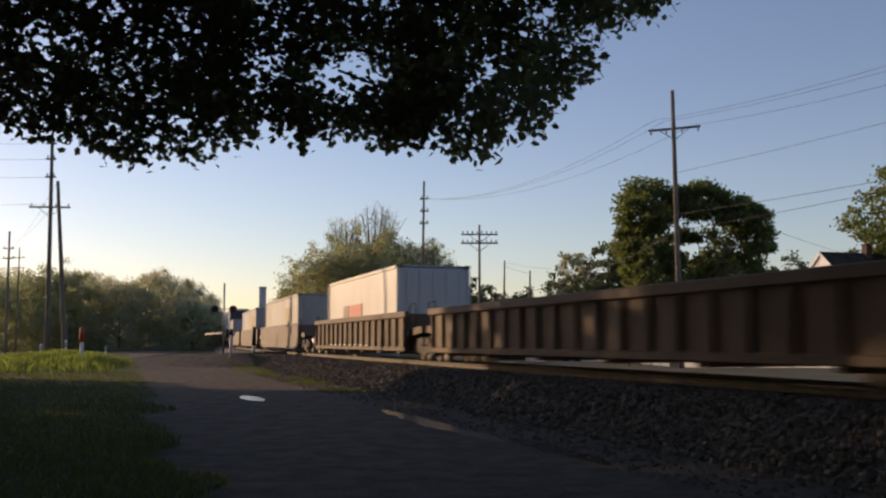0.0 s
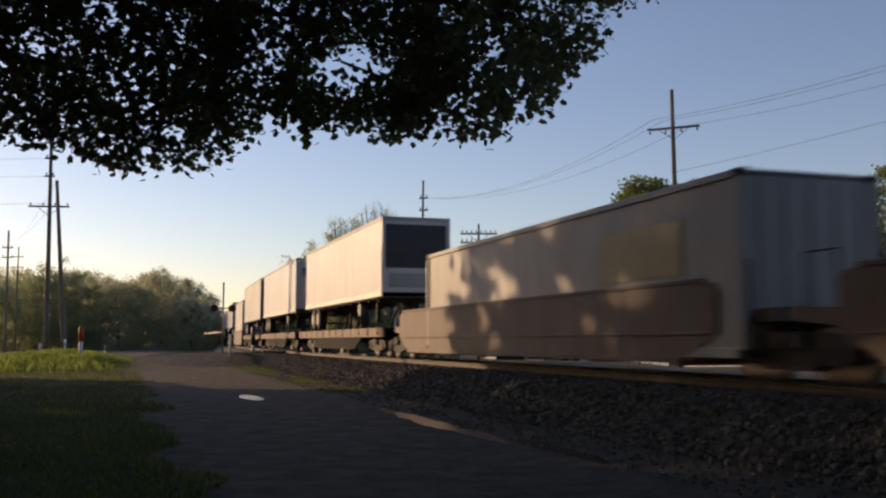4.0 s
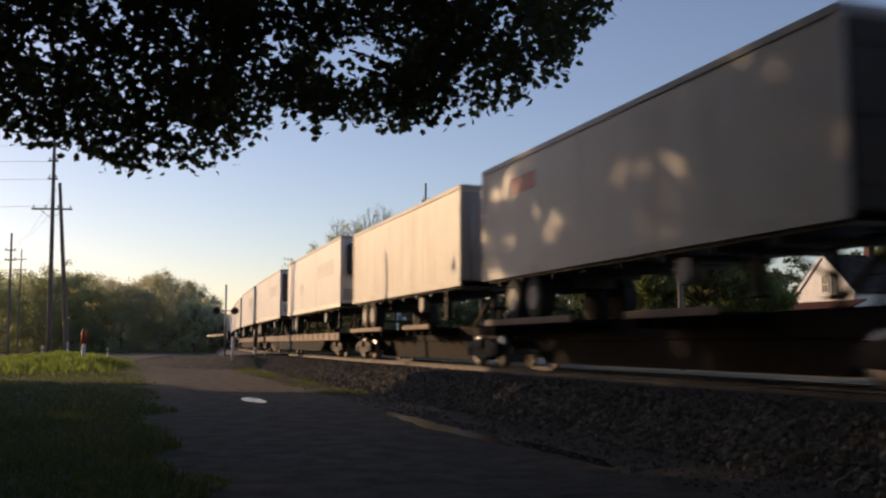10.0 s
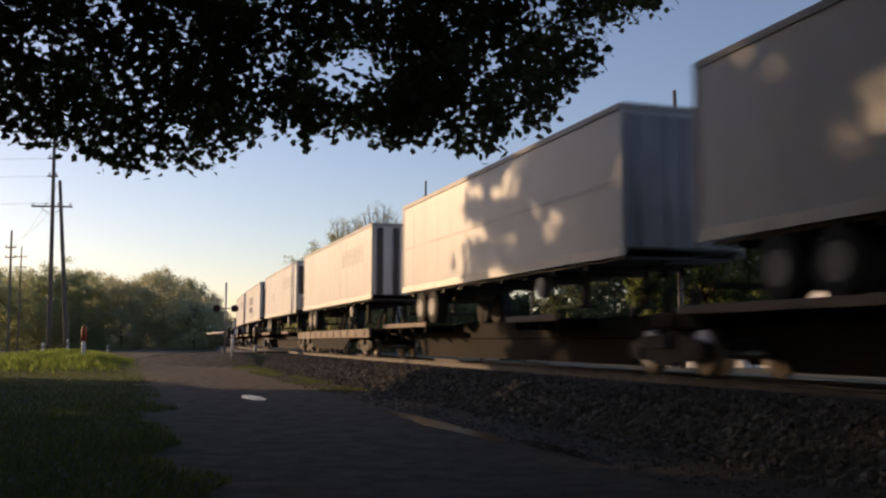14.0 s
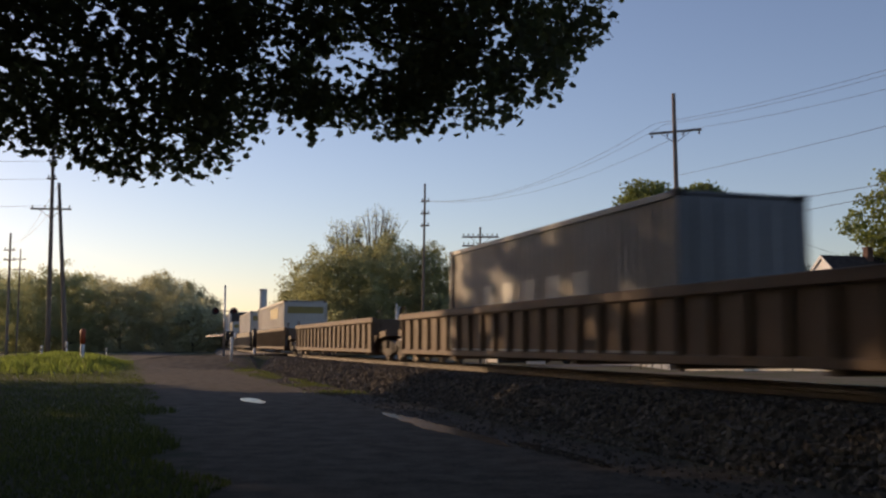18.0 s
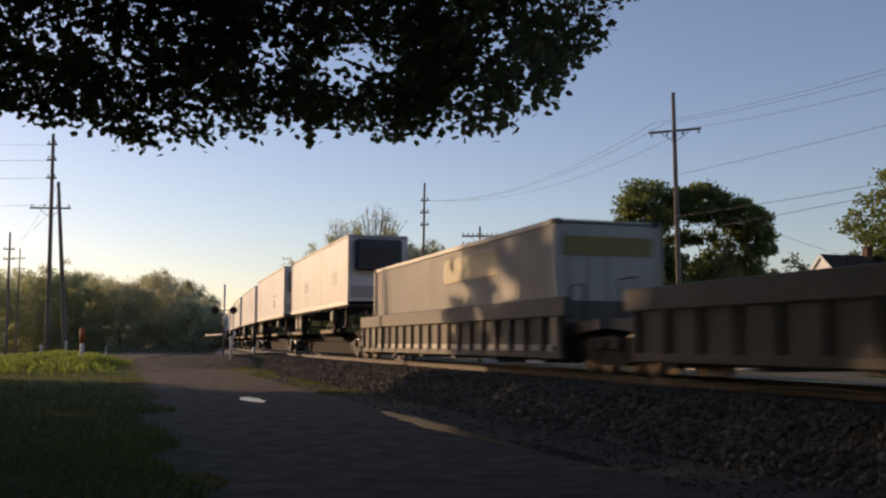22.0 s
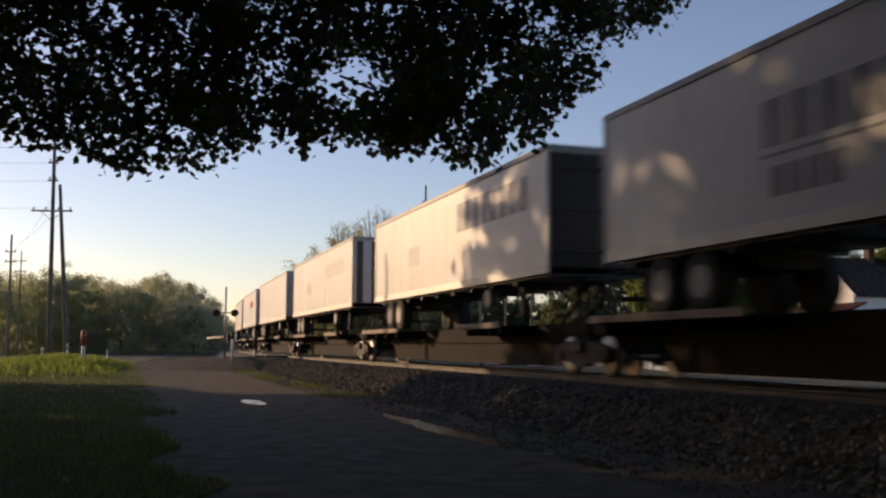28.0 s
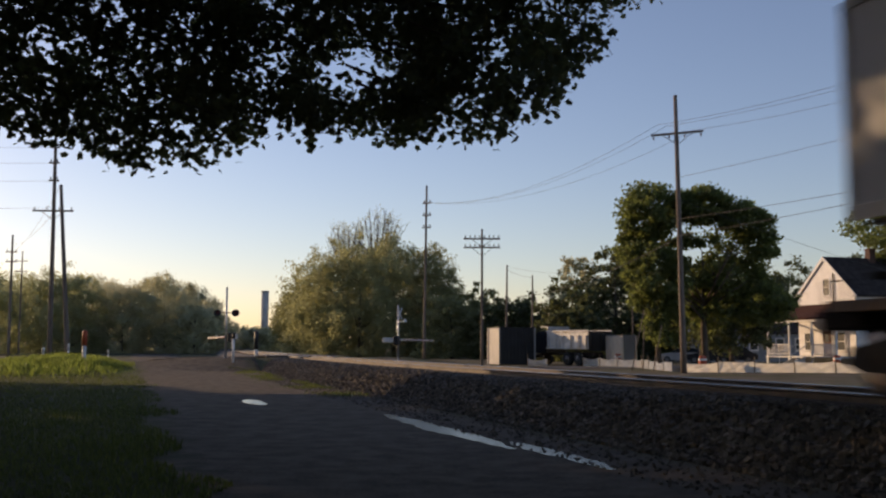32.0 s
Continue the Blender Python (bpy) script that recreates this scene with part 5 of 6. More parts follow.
tube(bm, [(-8.95, 5.9, 4.4), (-6.5, 8.0, 4.7), (-4.6, 9.0, 4.3), (-3.2, 9.2, 4.0)], [0.14, 0.10, 0.05, 0.015], 6)
part("limb", bm, M_BARK, maple)
PIVOTS = [(-6.0, 4.9), (-4.6, 5.3), (-4.0, 5.4)]
boughs = [bough(maple, -200, 440, 1, PIVOTS[0]), bough(maple, 400, 760, 2, PIVOTS[1]), bough(maple, 740, 1200, 3, PIVOTS[2])]
rng = random.Random(77)
# Leaf canopy kept above the view, added to dim the sky light below.
spots = [(rng.uniform(-17, 4), rng.uniform(1, 19)) for _ in range(560)]
sky_cover = [(x, y, 1.47 + 0.40 * max(y, 8) + 1.6 + rng.uniform(0, 4.5), 1.1, 1.1, 0.7) for x, y in spots]
centres = sky_cover + [(-7.0 + rng.gauss(0, 4.2), 3.0 + rng.gauss(0, 3.6), 8.0 + rng.gauss(0, 1.9), 1.0, 1.0, 0.7) for _ in range(230)]
vs, fs = leaf_cloud(rng, [c for c in centres if c[2] > max(5.4, 1.47 + 0.40 * c[1] + 1.0)], 52, 0.36, 0.3)
raw("crown", vs, fs, M_LEAF_NEAR, maple)


# ---- house and yard beyond the track ----
M_PORCH = mat("porch_roof_red", (0.085, 0.038, 0.03), 1.0, 0, 0.2, 2, 0.3, 18, spec=0.1)
M_LOWHOUSE = mat("grey_blue_siding", (0.20, 0.23, 0.26), 0.7, 0, 0.1, 1.5, 0.1, 20)
M_CARDARK = mat("car_paint_dark", (0.03, 0.03, 0.035), 0.25, 0.1, 0.1, 2)
M_CARWHITE = mat("car_paint_silver", (0.45, 0.45, 0.46), 0.3, 0.2, 0.08, 2)
# Sun and shade set in paint: pale and beige lit, dark and grey shaded.
M_SHADED_DARK = mat("shaded_side_dark", (0.03, 0.03, 0.03), 0.7, 0, 0.2, 1)
M_LIT_PALE = mat("lit_corrugated_pale", (0.52, 0.49, 0.44), 0.6, 0.1, 0.1, 1)
M_LIT_BEIGE = mat("lit_panel_beige", (0.66, 0.56, 0.45), 0.7, 0, 0.08, 1)
M_GREYPANEL = mat("grey_panel", (0.22, 0.21, 0.21), 0.7, 0, 0.08, 1)


def window(parent, m, w, h, deep=0.06, trim=0.10):
    """A sash window: casing, two panes, a sill. m puts it on its wall, y outwards is -y."""
    bm = B()
    for x in (-w / 2 - trim / 2, w / 2 + trim / 2):
        box(bm, (x, -deep / 2, 0), (trim, deep, h + 2 * trim), m, 0.008)
    for z in (-h / 2 - trim / 2, h / 2 + trim / 2):
        box(bm, (0, -deep / 2, z), (w, deep, trim), m, 0.008)
    box(bm, (0, -deep / 2, 0), (w, deep * 0.7, 0.05), m)
    wn_ = part("window", bm, M_PAINTW, parent, "white casing")
    for z in (-h / 4, h / 4):
        bm = B()
        box(bm, (0, -0.012, z), (w, 0.01, h / 2 - 0.03), m)
        part("pane", bm, M_GLASS, wn_)
    bm = B()
    box(bm, (0, -deep, -h / 2 - trim - 0.02), (w + 0.3, 0.12, 0.05), m, 0.008)
    part("sill", bm, M_PAINTW, wn_)
    return wn_


def boards(parent, x0, x1, z0, z1, y, step, top):
    """Lapped siding boards, each a piece of its own; top(z) gives the half-width under a gable."""
    z = z0
    while z < z1 - 0.01:
        t = top(z + step)
        a, b_ = max(x0, -t), min(x1, t)
        if b_ - a > 0.1:
            bm = B()
            vs = [bm.verts.new(p) for p in ((a, y - 0.030, z), (b_, y - 0.030, z), (b_, y - 0.006, z + step), (a, y - 0.006, z + step), (a, y, z), (b_, y, z))]
            bm.faces.new((vs[0], vs[1], vs[2], vs[3]))
            bm.faces.new((vs[4], vs[5], vs[1], vs[0]))
            part("board", bm, M_SIDING, parent)
        z += step


def house():
    turn = math.degrees(math.atan2(-CH, SH))
    h = thing("house", "small white clapboard house with a dark roof and a porch", "house", at=pose(32.0, 82.0, -0.1, 0, 0, turn))
    W, D, E, P = 3.5, 11.0, 5.9, 9.0
    bm = B()
    prism(bm, [(-W, 0), (W, 0), (W, E), (0, P), (-W, E)], D, pose(0, D / 2, 0))
    walls = part("wall", bm, M_SIDING, h)
    half = lambda z: W if z < E else W * (P - z) / (P - E)
    boards(walls, -W, W, 0.5, P - 0.1, -0.004, 0.2, half)
    bm = B()
    k = math.hypot(W, P - E)
    a = math.degrees(math.atan2(P - E, W))
    for d in (-1, 1):
        m = pose(d * W / 2, D / 2, (P + E) / 2 + 0.10, 0, d * a, 0)
        box(bm, (d * 0.25, 0.2, 0), (k + 0.55, D + 0.64, 0.14), m, 0.02)
    part("roof", bm, M_ROOF, h, "dark shingle roof")
    for d in (-1, 1):
        bm = B()
        m = pose(d * W / 2, 0, (P + E) / 2 + 0.02, 0, d * a, 0)
        box(bm, (d * 0.25, -0.145, -0.02), (k + 0.55, 0.05, 0.24), m, 0.01)
        part("bargeboard", bm, M_PAINTW, h, "white bargeboard")
        bm = B()
        box(bm, (d * (W + 0.2), D / 2, E - 0.22), (0.35, D + 1.0, 0.10), None, 0.01)
        part("eave_soffit", bm, M_PAINTW, h)
    window(h, pose(0.25, -0.03, 6.55), 0.75, 1.35)
    for x in (-2.2, 1.8):
        window(h, pose(x, -0.03, 2.0), 0.9, 1.4)
    for y in (2.5, 6.0):
        window(h, pose(W + 0.03, y, 2.2, 0, 0, 90), 0.9, 1.4)
    bm = B()
    box(bm, (0.25, 4.6, P + 0.1), (0.6, 0.6, 1.5), None, 0.02)
    box(bm, (0.25, 4.6, P + 0.88), (0.72, 0.72, 0.12), None, 0.02)
    part("chimney", bm, M_BRICK, h, "brick chimney")
    bm = B()
    tube(bm, [(1.15, -0.12, 5.2), (1.15, -0.12, 7.7)], 0.06, 6)
    part("vent_pipe", bm, M_BLACKBOX, h)
    # porch
    bm = B()
    prism(bm, [(0.0, 5.15), (0.0, 5.02), (-3.1, 3.78), (-3.1, 3.92)], 9.6, Matrix(((0, 1, 0, 0.2), (1, 0, 0, 0), (0, 0, 1, 0), (0, 0, 0, 1))))
    part("porch_roof", bm, M_PORCH, h, "dark red porch roof")
    bm = B()
    box(bm, (0.2, -3.0, 3.72), (9.5, 0.06, 0.26), None, 0.01)
    for x in (-4.55, 4.95):
        box(bm, (x, -1.55, 3.76), (0.06, 2.9, 0.16), None, 0.01)
    part("fascia", bm, M_PAINTW, h)
    bm = B()
    box(bm, (0.2, -1.5, 0.72), (9.0, 2.9, 0.12), None, 0.02)
    for x in (-4.1, -1.2, 1.6, 4.5):
        box(bm, (x, -2.8, 0.33), (0.2, 0.2, 0.7), None, 0.01)
    part("porch_floor", bm, M_PAINTW, h)
    for x in (-4.1, -1.2, 1.6, 4.5):
        bm = B()
        box(bm, (x, -2.8, 2.2), (0.14, 0.14, 2.9), None, 0.015)
        box(bm, (x, -2.8, 3.55), (0.24, 0.24, 0.12), None, 0.01)
        part("porch_post", bm, M_PAINTW, h)
    for x0, x1 in ((-4.1, -1.2), (1.6, 4.5)):
        bm = B()
        for z in (0.95, 1.75):
            box(bm, ((x0 + x1) / 2, -2.8, z), (x1 - x0, 0.07, 0.08), None, 0.008)
        rail_ = part("railing", bm, M_PAINTW, h)
        bm = B()
        box(bm, (0, -2.8, 1.35), (0.045, 0.045, 0.8))
        pieces("baluster", bm, M_PAINTW, rail_, [(x0 + (x1 - x0) * i / 16, 0, 0) for i in range(1, 16)])
    bm = B()
    for i in range(5):
        box(bm, (0.2, -3.1 - 0.28 * i, 0.66 - 0.15 * i), (1.5, 0.3, 0.06), None, 0.008)
    for x in (-0.55, 0.95):
        prism(bm, [(-2.95, 0.7), (-4.4, 0.0), (-4.4, -0.1), (-2.95, -0.1)], 0.06, Matrix(((0, 1, 0, x), (1, 0, 0, 0), (0, 0, 1, 0), (0, 0, 0, 1))))
        tube(bm, [(x, -4.35, 0.0), (x, -4.35, 0.85), (x, -2.9, 1.65)], 0.035, 6)
    part("steps", bm, M_PAINTW, h)
    bm = B()
    box(bm, (0.1, -0.03, 1.85), (0.95, 0.05, 2.1), None, 0.01)
    dr = part("door", bm, M_BRICK, h, "dark brown front door")
    bm = B()
    box(bm, (0.1, -0.06, 2.3), (0.5, 0.02, 0.7))
    part("pane", bm, M_GLASS, dr)
    return h


house()


def low_house():
    turn = math.degrees(math.atan2(-CH, SH))
    h = thing("low_house", "low grey-blue house in deep shade behind the yard", "house", at=pose(31.5, 104.0, -0.1, 0, 0, turn + 90))
    bm = B()
    prism(bm, [(-6, 0), (6, 0), (6, 3.0), (0, 3.0), (-6, 3.0)], 7, pose(0, 0, 0))
    prism(bm, [(-3.5, 3.0), (3.5, 3.0), (0, 5.2)], 12, Matrix(((0, 1, 0, 0), (1, 0, 0, 0), (0, 0, 1, 0), (0, 0, 0, 1))))
    part("wall", bm, M_LOWHOUSE, h)
    bm = B()
    for d in (-1, 1):
        box(bm, (0, d * 1.95, 4.12), (12.8, 4.5, 0.12), pose(0, 0, 0) @ Matrix.Translation((0, d * 1.95, 4.12)) @ pose(0, 0, 0, -d * 32) @ Matrix.Translation((0, -d * 1.95, -4.12)), 0.02)
    part("roof", bm, M_ROOF, h)
    for x in (-4, -1, 2.2, 4.6):
        window(h, pose(x, -3.52, 1.8), 0.9, 1.1)
    for x in (-4, 0, 4):
        window(h, pose(x, 3.52, 1.8, 0, 0, 180), 0.9, 1.1)
    return h


low_house()


def parked_car(label, x, y, turn, paint):
    c = thing("parked_car", label, "car", "parked cars", at=pose(x, y, -0.1, 0, 0, turn))
    bm = B()
    prism(bm, [(-2.2, 0.35), (-2.25, 0.75), (-2.1, 0.92), (-1.2, 1.0), (1.0, 0.98), (2.1, 0.82), (2.25, 0.6), (2.2, 0.35), (1.75, 0.28), (-1.75, 0.28)], 1.7)
    part("body", bm, paint, c)
    bm = B()
    prism(bm, [(-1.75, 0.95), (-1.2, 1.42), (0.3, 1.44), (1.05, 0.95)], 1.45)
    part("cabin_glass", bm, M_GLASS, c)
    bm = B()
    prism(bm, [(-1.15, 1.41), (-1.05, 1.47), (0.15, 1.48), (0.28, 1.42)], 1.4)
    part("roof", bm, paint, c)
    for wx in (-1.35, 1.35):
        for wy in (-0.78, 0.78):
            bm = B()
            tube(bm, [(wx, wy - 0.1, 0.32), (wx, wy + 0.1, 0.32)], 0.32, 16)
            w_ = part("wheel", bm, M_TYRE, c)
            bm = B()
            o = 1 if wy > 0 else -1
            tube(bm, [(wx, wy + o * 0.10, 0.32), (wx, wy + o * 0.115, 0.32)], [0.2, 0.19], 12)
            part("rim", bm, M_RIM, w_)
    for wy in (-0.6, 0.6):
        bm = B()
        box(bm, (2.2, wy, 0.66), (0.08, 0.36, 0.16), None, 0.02)
        part("headlight", bm, M_CHROME, c)
    return c


parked_car("dark saloon car parked in the yard", 24.6, 90.5, 150, M_CARDARK)
parked_car("dark car parked beside the low house", 27.5, 93.5, 165, M_CARDARK)
parked_car("silver car parked in the shaded yard", 22.6, 93.0, 155, M_CARWHITE)


def dump_truck():
    t = thing("dump_truck", "dusty dump truck with a pale ribbed tipping body", "truck", at=pose(10.2, 81.0, -0.1, 0, 0, 122))
    bm = B()
    for y in (-0.42, 0.42):
        box(bm, (0, y, 0.95), (7.6, 0.12, 0.26), None, 0.01)
    part("chassis", bm, M_STEEL, t)
    bm = B()
    prism(bm, [(1.6, 1.0), (1.6, 2.75), (1.9, 2.85), (2.85, 2.8), (3.1, 1.95), (3.1, 1.0)], 2.2)
    cab = part("cab", bm, M_CARDARK, t, "dark cab")
    bm = B()
    box(bm, (2.99, 0, 2.35), (0.06, 1.9, 0.62), pose(0, 0, 0, 0, 0, 0), 0.02)
    for y in (-1.105, 1.105):
        box(bm, (2.3, y, 2.3), (0.9, 0.02, 0.6), None, 0.0)
    part("window", bm, M_GLASS, cab)
    bm = B()
    prism(bm, [(3.1, 0.85), (3.1, 1.9), (4.5, 1.72), (4.7, 1.5), (4.7, 0.85)], 1.5)
    part("bonnet", bm, M_TRUCKW, t, "pale dusty bonnet")
    bm = B()
    box(bm, (4.75, 0, 0.75), (0.2, 2.4, 0.35), None, 0.03)
    part("bumper", bm, M_CHROME, t)
    bm = B()
    box(bm, (4.73, 0, 1.35), (0.05, 1.0, 0.7), None, 0.02)
    part("grille", bm, M_CHROME, t)
    for y in (-0.98, 0.98):
        bm = B()
        prism(bm, [(3.3, 1.05), (3.5, 1.42), (4.4, 1.42), (4.7, 1.0), (4.4, 1.05), (4.2, 1.25), (3.75, 1.25), (3.5, 1.05)], 0.5, pose(0, y, 0))
        part("mudguard", bm, M_TRUCKW, t)
        bm = B()
        tube(bm, [(4.68, y, 1.2), (4.76, y, 1.2)], 0.14, 12)
        part("headlight", bm, M_CHROME, t)
        bm = B()
        tube(bm, [(2.9, y * 1.15, 1.9), (3.0, y * 1.4, 2.1), (3.0, y * 1.4, 2.5)], 0.02, 5)
        box(bm, (3.0, y * 1.42, 2.3), (0.06, 0.2, 0.45), None, 0.01)
        part("mirror", bm, M_CHROME, t)
    bm = B()
    tube(bm, [(1.45, -0.9, 1.0), (1.45, -0.9, 3.2)], 0.08, 8)
    part("exhaust_stack", bm, M_CHROME, t)
    bm = B()
    for y in (-1.15, 1.15):
        prism(bm, [(-3.9, 1.35), (1.3, 1.35), (1.3, 2.85), (-3.9, 2.7)], 0.06, pose(0, y, 0))
    prism(bm, [(1.25, 1.35), (1.35, 1.35), (1.35, 3.2), (1.25, 3.2)], 2.3)
    prism(bm, [(1.3, 3.1), (2.3, 3.15), (2.3, 3.22), (1.3, 3.2)], 2.2)
    box(bm, (-1.3, 0, 1.36), (5.2, 2.3, 0.08))
    bed_ = part("tipping_body", bm, M_TRUCKW, t, "pale dusty steel tipping body")
    # The tailgate faces away from the sun; its shade is in the dark colour.
    bm = B()
    prism(bm, [(-3.99, 1.2), (-3.91, 1.2), (-3.91, 2.75), (-3.99, 2.75)], 2.36)
    for y in (-0.8, 0, 0.8):
        box(bm, (-4.02, y, 1.95), (0.08, 0.1, 1.4), None, 0.01)
    part("tailgate", bm, M_SHADED_DARK, bed_, "steel tailgate coloured dark for its shaded side")
    for y in (-1.22, 1.22):
        for i in range(6):
            bm = B()
            box(bm, (-3.7 + i * 0.96, y, 1.95), (0.16, 0.2, 1.0), pose(0, 0, 0), 0.015)
            part("rib", bm, M_TRUCKW, bed_)
        bm = B()
        box(bm, (-1.3, y, 2.78), (5.3, 0.14, 0.14), pose(0, 0, 0), 0.02)
        box(bm, (-1.3, y, 1.42), (5.3, 0.14, 0.14), pose(0, 0, 0), 0.02)
        part("body_rail", bm, M_TRUCKW, bed_)
    bm = B()
    vs_ = [bm.verts.new((x, y, 2.45 + 0.35 * math.exp(-(x + 1.3) ** 2 / 3 - y * y))) for x in np.linspace(-3.8, 1.2, 12) for y in np.linspace(-1.1, 1.1, 7)]
    for i in range(11):
        for j in range(6):
            bm.faces.new((vs_[i * 7 + j], vs_[(i + 1) * 7 + j], vs_[(i + 1) * 7 + j + 1], vs_[i * 7 + j + 1]))
    part("gravel_load", bm, M_BALLAST, t, "heaped grey gravel")
    for wx in (3.95, -1.2, -2.6):
        for wy in (-0.98, 0.98):
            bm = B()
            tube(bm, [(wx, wy - 0.2, 0.52), (wx, wy - 0.15, 0.52), (wx, wy + 0.15, 0.52), (wx, wy + 0.2, 0.52)], [0.45, 0.52, 0.52, 0.45], 24, True, True)
            w_ = part("wheel", bm, M_TYRE, t)
            bm = B()
            o = 1 if wy > 0 else -1
            tube(bm, [(wx, wy + o * 0.2, 0.52), (wx, wy + o * 0.22, 0.52), (wx, wy + o * 0.16, 0.52)], [0.3, 0.28, 0.1], 14)
            part("rim", bm, M_RIM, w_)
    return t


dump_truck()


def storage_box(name, label, x, y, turn, size, m_side, m_front):
    """A steel storage container: corrugated walls, frame, doors."""
    s = thing(name, label, "container", at=pose(x, y, -0.1, 0, 0, turn))
    L_, W_, H_ = size
    for sx, sy, ln, rot, mm in ((0, -W_ / 2, L_, 0, m_front), (0, W_ / 2, L_, 180, m_front), (-L_ / 2, 0, W_, -90, m_side), (L_ / 2, 0, W_, 90, m_side)):
        bm = B()
        n = max(4, int(ln / 0.3))
        m = pose(sx, sy, 0, 0, 0, rot)
        prev = None
        for i in range(n * 2 + 1):
            x_ = -ln / 2 + ln * i / (n * 2)
            dep = 0.04 if i % 2 else 0.0
            a, b_ = bm.verts.new(m @ Vector((x_, dep, 0.05))), bm.verts.new(m @ Vector((x_, dep, H_)))
            if prev:
                bm.faces.new((prev[0], a, b_, prev[1]))
            prev = (a, b_)
        part("wall_panel", bm, mm, s)
    bm = B()
    box(bm, (0, 0, H_), (L_, W_, 0.08), None, 0.01)
    part("roof", bm, m_front, s)
    bm = B()
    for x_ in (-L_ / 2, L_ / 2):
        for y_ in (-W_ / 2, W_ / 2):
            box(bm, (x_, y_, H_ / 2), (0.12, 0.12, H_), None, 0.01)
    part("corner_post", bm, m_side, s)
    return s


# wall colours carry the light: ends towards the sun pale, fronts darkened
storage_box("storage_container", "steel storage container, shaded walls coloured dark, lit corrugated end pale", 5.6, 83.0, 18, (3.2, 2.6, 3.1), M_LIT_PALE, M_SHADED_DARK)
storage_box("storage_box", "site storage box, lit sides coloured beige, shaded front grey", 13.9, 77.2, 36, (1.5, 1.7, 2.4), M_LIT_BEIGE, M_GREYPANEL)


def silt_fence(points, seed):
    """Sagging white fabric stapled to stakes; each stretch hangs its own way."""
    rng_ = random.Random(seed)
    f = thing("silt_fence", "sagging white silt fence on wooden stakes", "fence", "silt fences", at=Matrix.Translation((*points[0], -0.1)))
    o = Vector((*points[0], 0))
    for a, b_ in zip(points, points[1:]):
        a, b_ = Vector((*a, 0)) - o, Vector((*b_, 0)) - o
        n = max(1, round((b_ - a).length / 2.1))
        for i in range(n):
            p, q = a.lerp(b_, i / n), a.lerp(b_, (i + 1) / n)
            nrm = Vector((-(q - p).y, (q - p).x, 0)).normalized()
            hgt = rng_.uniform(0.55, 0.70)
            sag = rng_.uniform(0.02, 0.18)
            vs, fs = [], []
            nx_, nz = 14, 6
            ph = rng_.uniform(0, 6)
            for k in range(nz + 1):
                for j in range(nx_ + 1):
                    u, v = j / nx_, k / nz
                    d = 0.05 * math.sin(u * 9 + v * 4 + ph) + 0.06 * math.sin(u * 3.1 + ph) * v + 0.03 * math.sin(17 * u - 9 * v)
                    d *= min(1, 6 * u, 6 * (1 - u))
                    z = v * (hgt - sag * 4 * u * (1 - u) * v) + 0.02
                    w = p.lerp(q, u) + nrm * d
                    vs.append((w.x, w.y, z))
            for k in range(nz):
                for j in range(nx_):
                    i0 = k * (nx_ + 1) + j
                    fs.append((i0, i0 + 1, i0 + nx_ + 2, i0 + nx_ + 1))
            raw("fabric", vs, fs, M_FABRIC, f, smooth=True)
            bm = B()
            lean = rng_.uniform(-0.05, 0.05)
            tube(bm, [p + Vector((0, 0, -0.2)), p + Vector((lean, 0, 0.95))], 0.03, 5)
            part("stake", bm, M_STAKE, f)


silt_fence([(6.6, 78.2), (8.0, 77.0)], 1)
silt_fence([(10.9, 77.5), (14.0, 72.0), (14.0, 60.5)], 2)
silt_fence([(14.2, 59.0), (18.5, 58.6), (25.5, 58.0)], 3)


def lean_poles(label, foot, tops):
    t = thing("survey_poles", label, "poles", at=Matrix.Translation(foot))
    for a, b_ in tops:
        bm = B()
        tube(bm, [a, b_], [0.035, 0.03], 6)
        part("rod", bm, M_POLE, t)


lean_poles("thin poles leaning together beside the silt fence", (12.4, 62.0, -0.1), [((-0.6, 0, 0), (0.25, 0, 3.9)), ((0.15, 0.2, 0), (0.22, 0, 2.9)), ((0.75, 0, 0), (1.35, 0, 2.9))])


def barrel(label, x, y):
    b_ = thing("traffic_barrel", label, "traffic barrel", "orange barrels", at=pose(x, y, -0.1))
    bm = B()
    tube(bm, [(0, 0, 0), (0, 0, 0.06), (0, 0, 0.07), (0, 0, 0.5), (0, 0, 0.95), (0, 0, 1.0)], [0.32, 0.32, 0.27, 0.25, 0.22, 0.12], 16)
    part("drum", bm, M_ORANGE, b_)
    for z in (0.35, 0.7):
        bm = B()
        tube(bm, [(0, 0, z), (0, 0, z + 0.13)], [0.268, 0.262], 16, False)
        part("reflective_band", bm, M_PAINTW, b_)


barrel("orange and white traffic barrel by the fence", 15.9, 60.5)
barrel("orange and white traffic barrel in the yard", 13.4, 76.0)
barrel("orange and white traffic barrel near the porch", 26.4, 66.0)


# ---- roadside posts on the grass ----
def marker(label, x, y, tall, m_top, r=0.055, cap=0.28, name="marker_post"):
    z = height(x, y)
    p = thing(name, label, "marker post", "marker posts", at=pose(x, y, z))
    bm = B()
    tube(bm, [(0, 0, -0.2), (0, 0, tall * (1 - cap))], r, 10)
    part("post", bm, M_PAINTW, p)
    bm = B()
    tube(bm, [(0, 0, tall * (1 - cap)), (0, 0, tall * 0.97), (0, 0, tall)], [r * 1.35, r * 1.35, r * 0.7], 10)
    part("cap", bm, m_top, p)


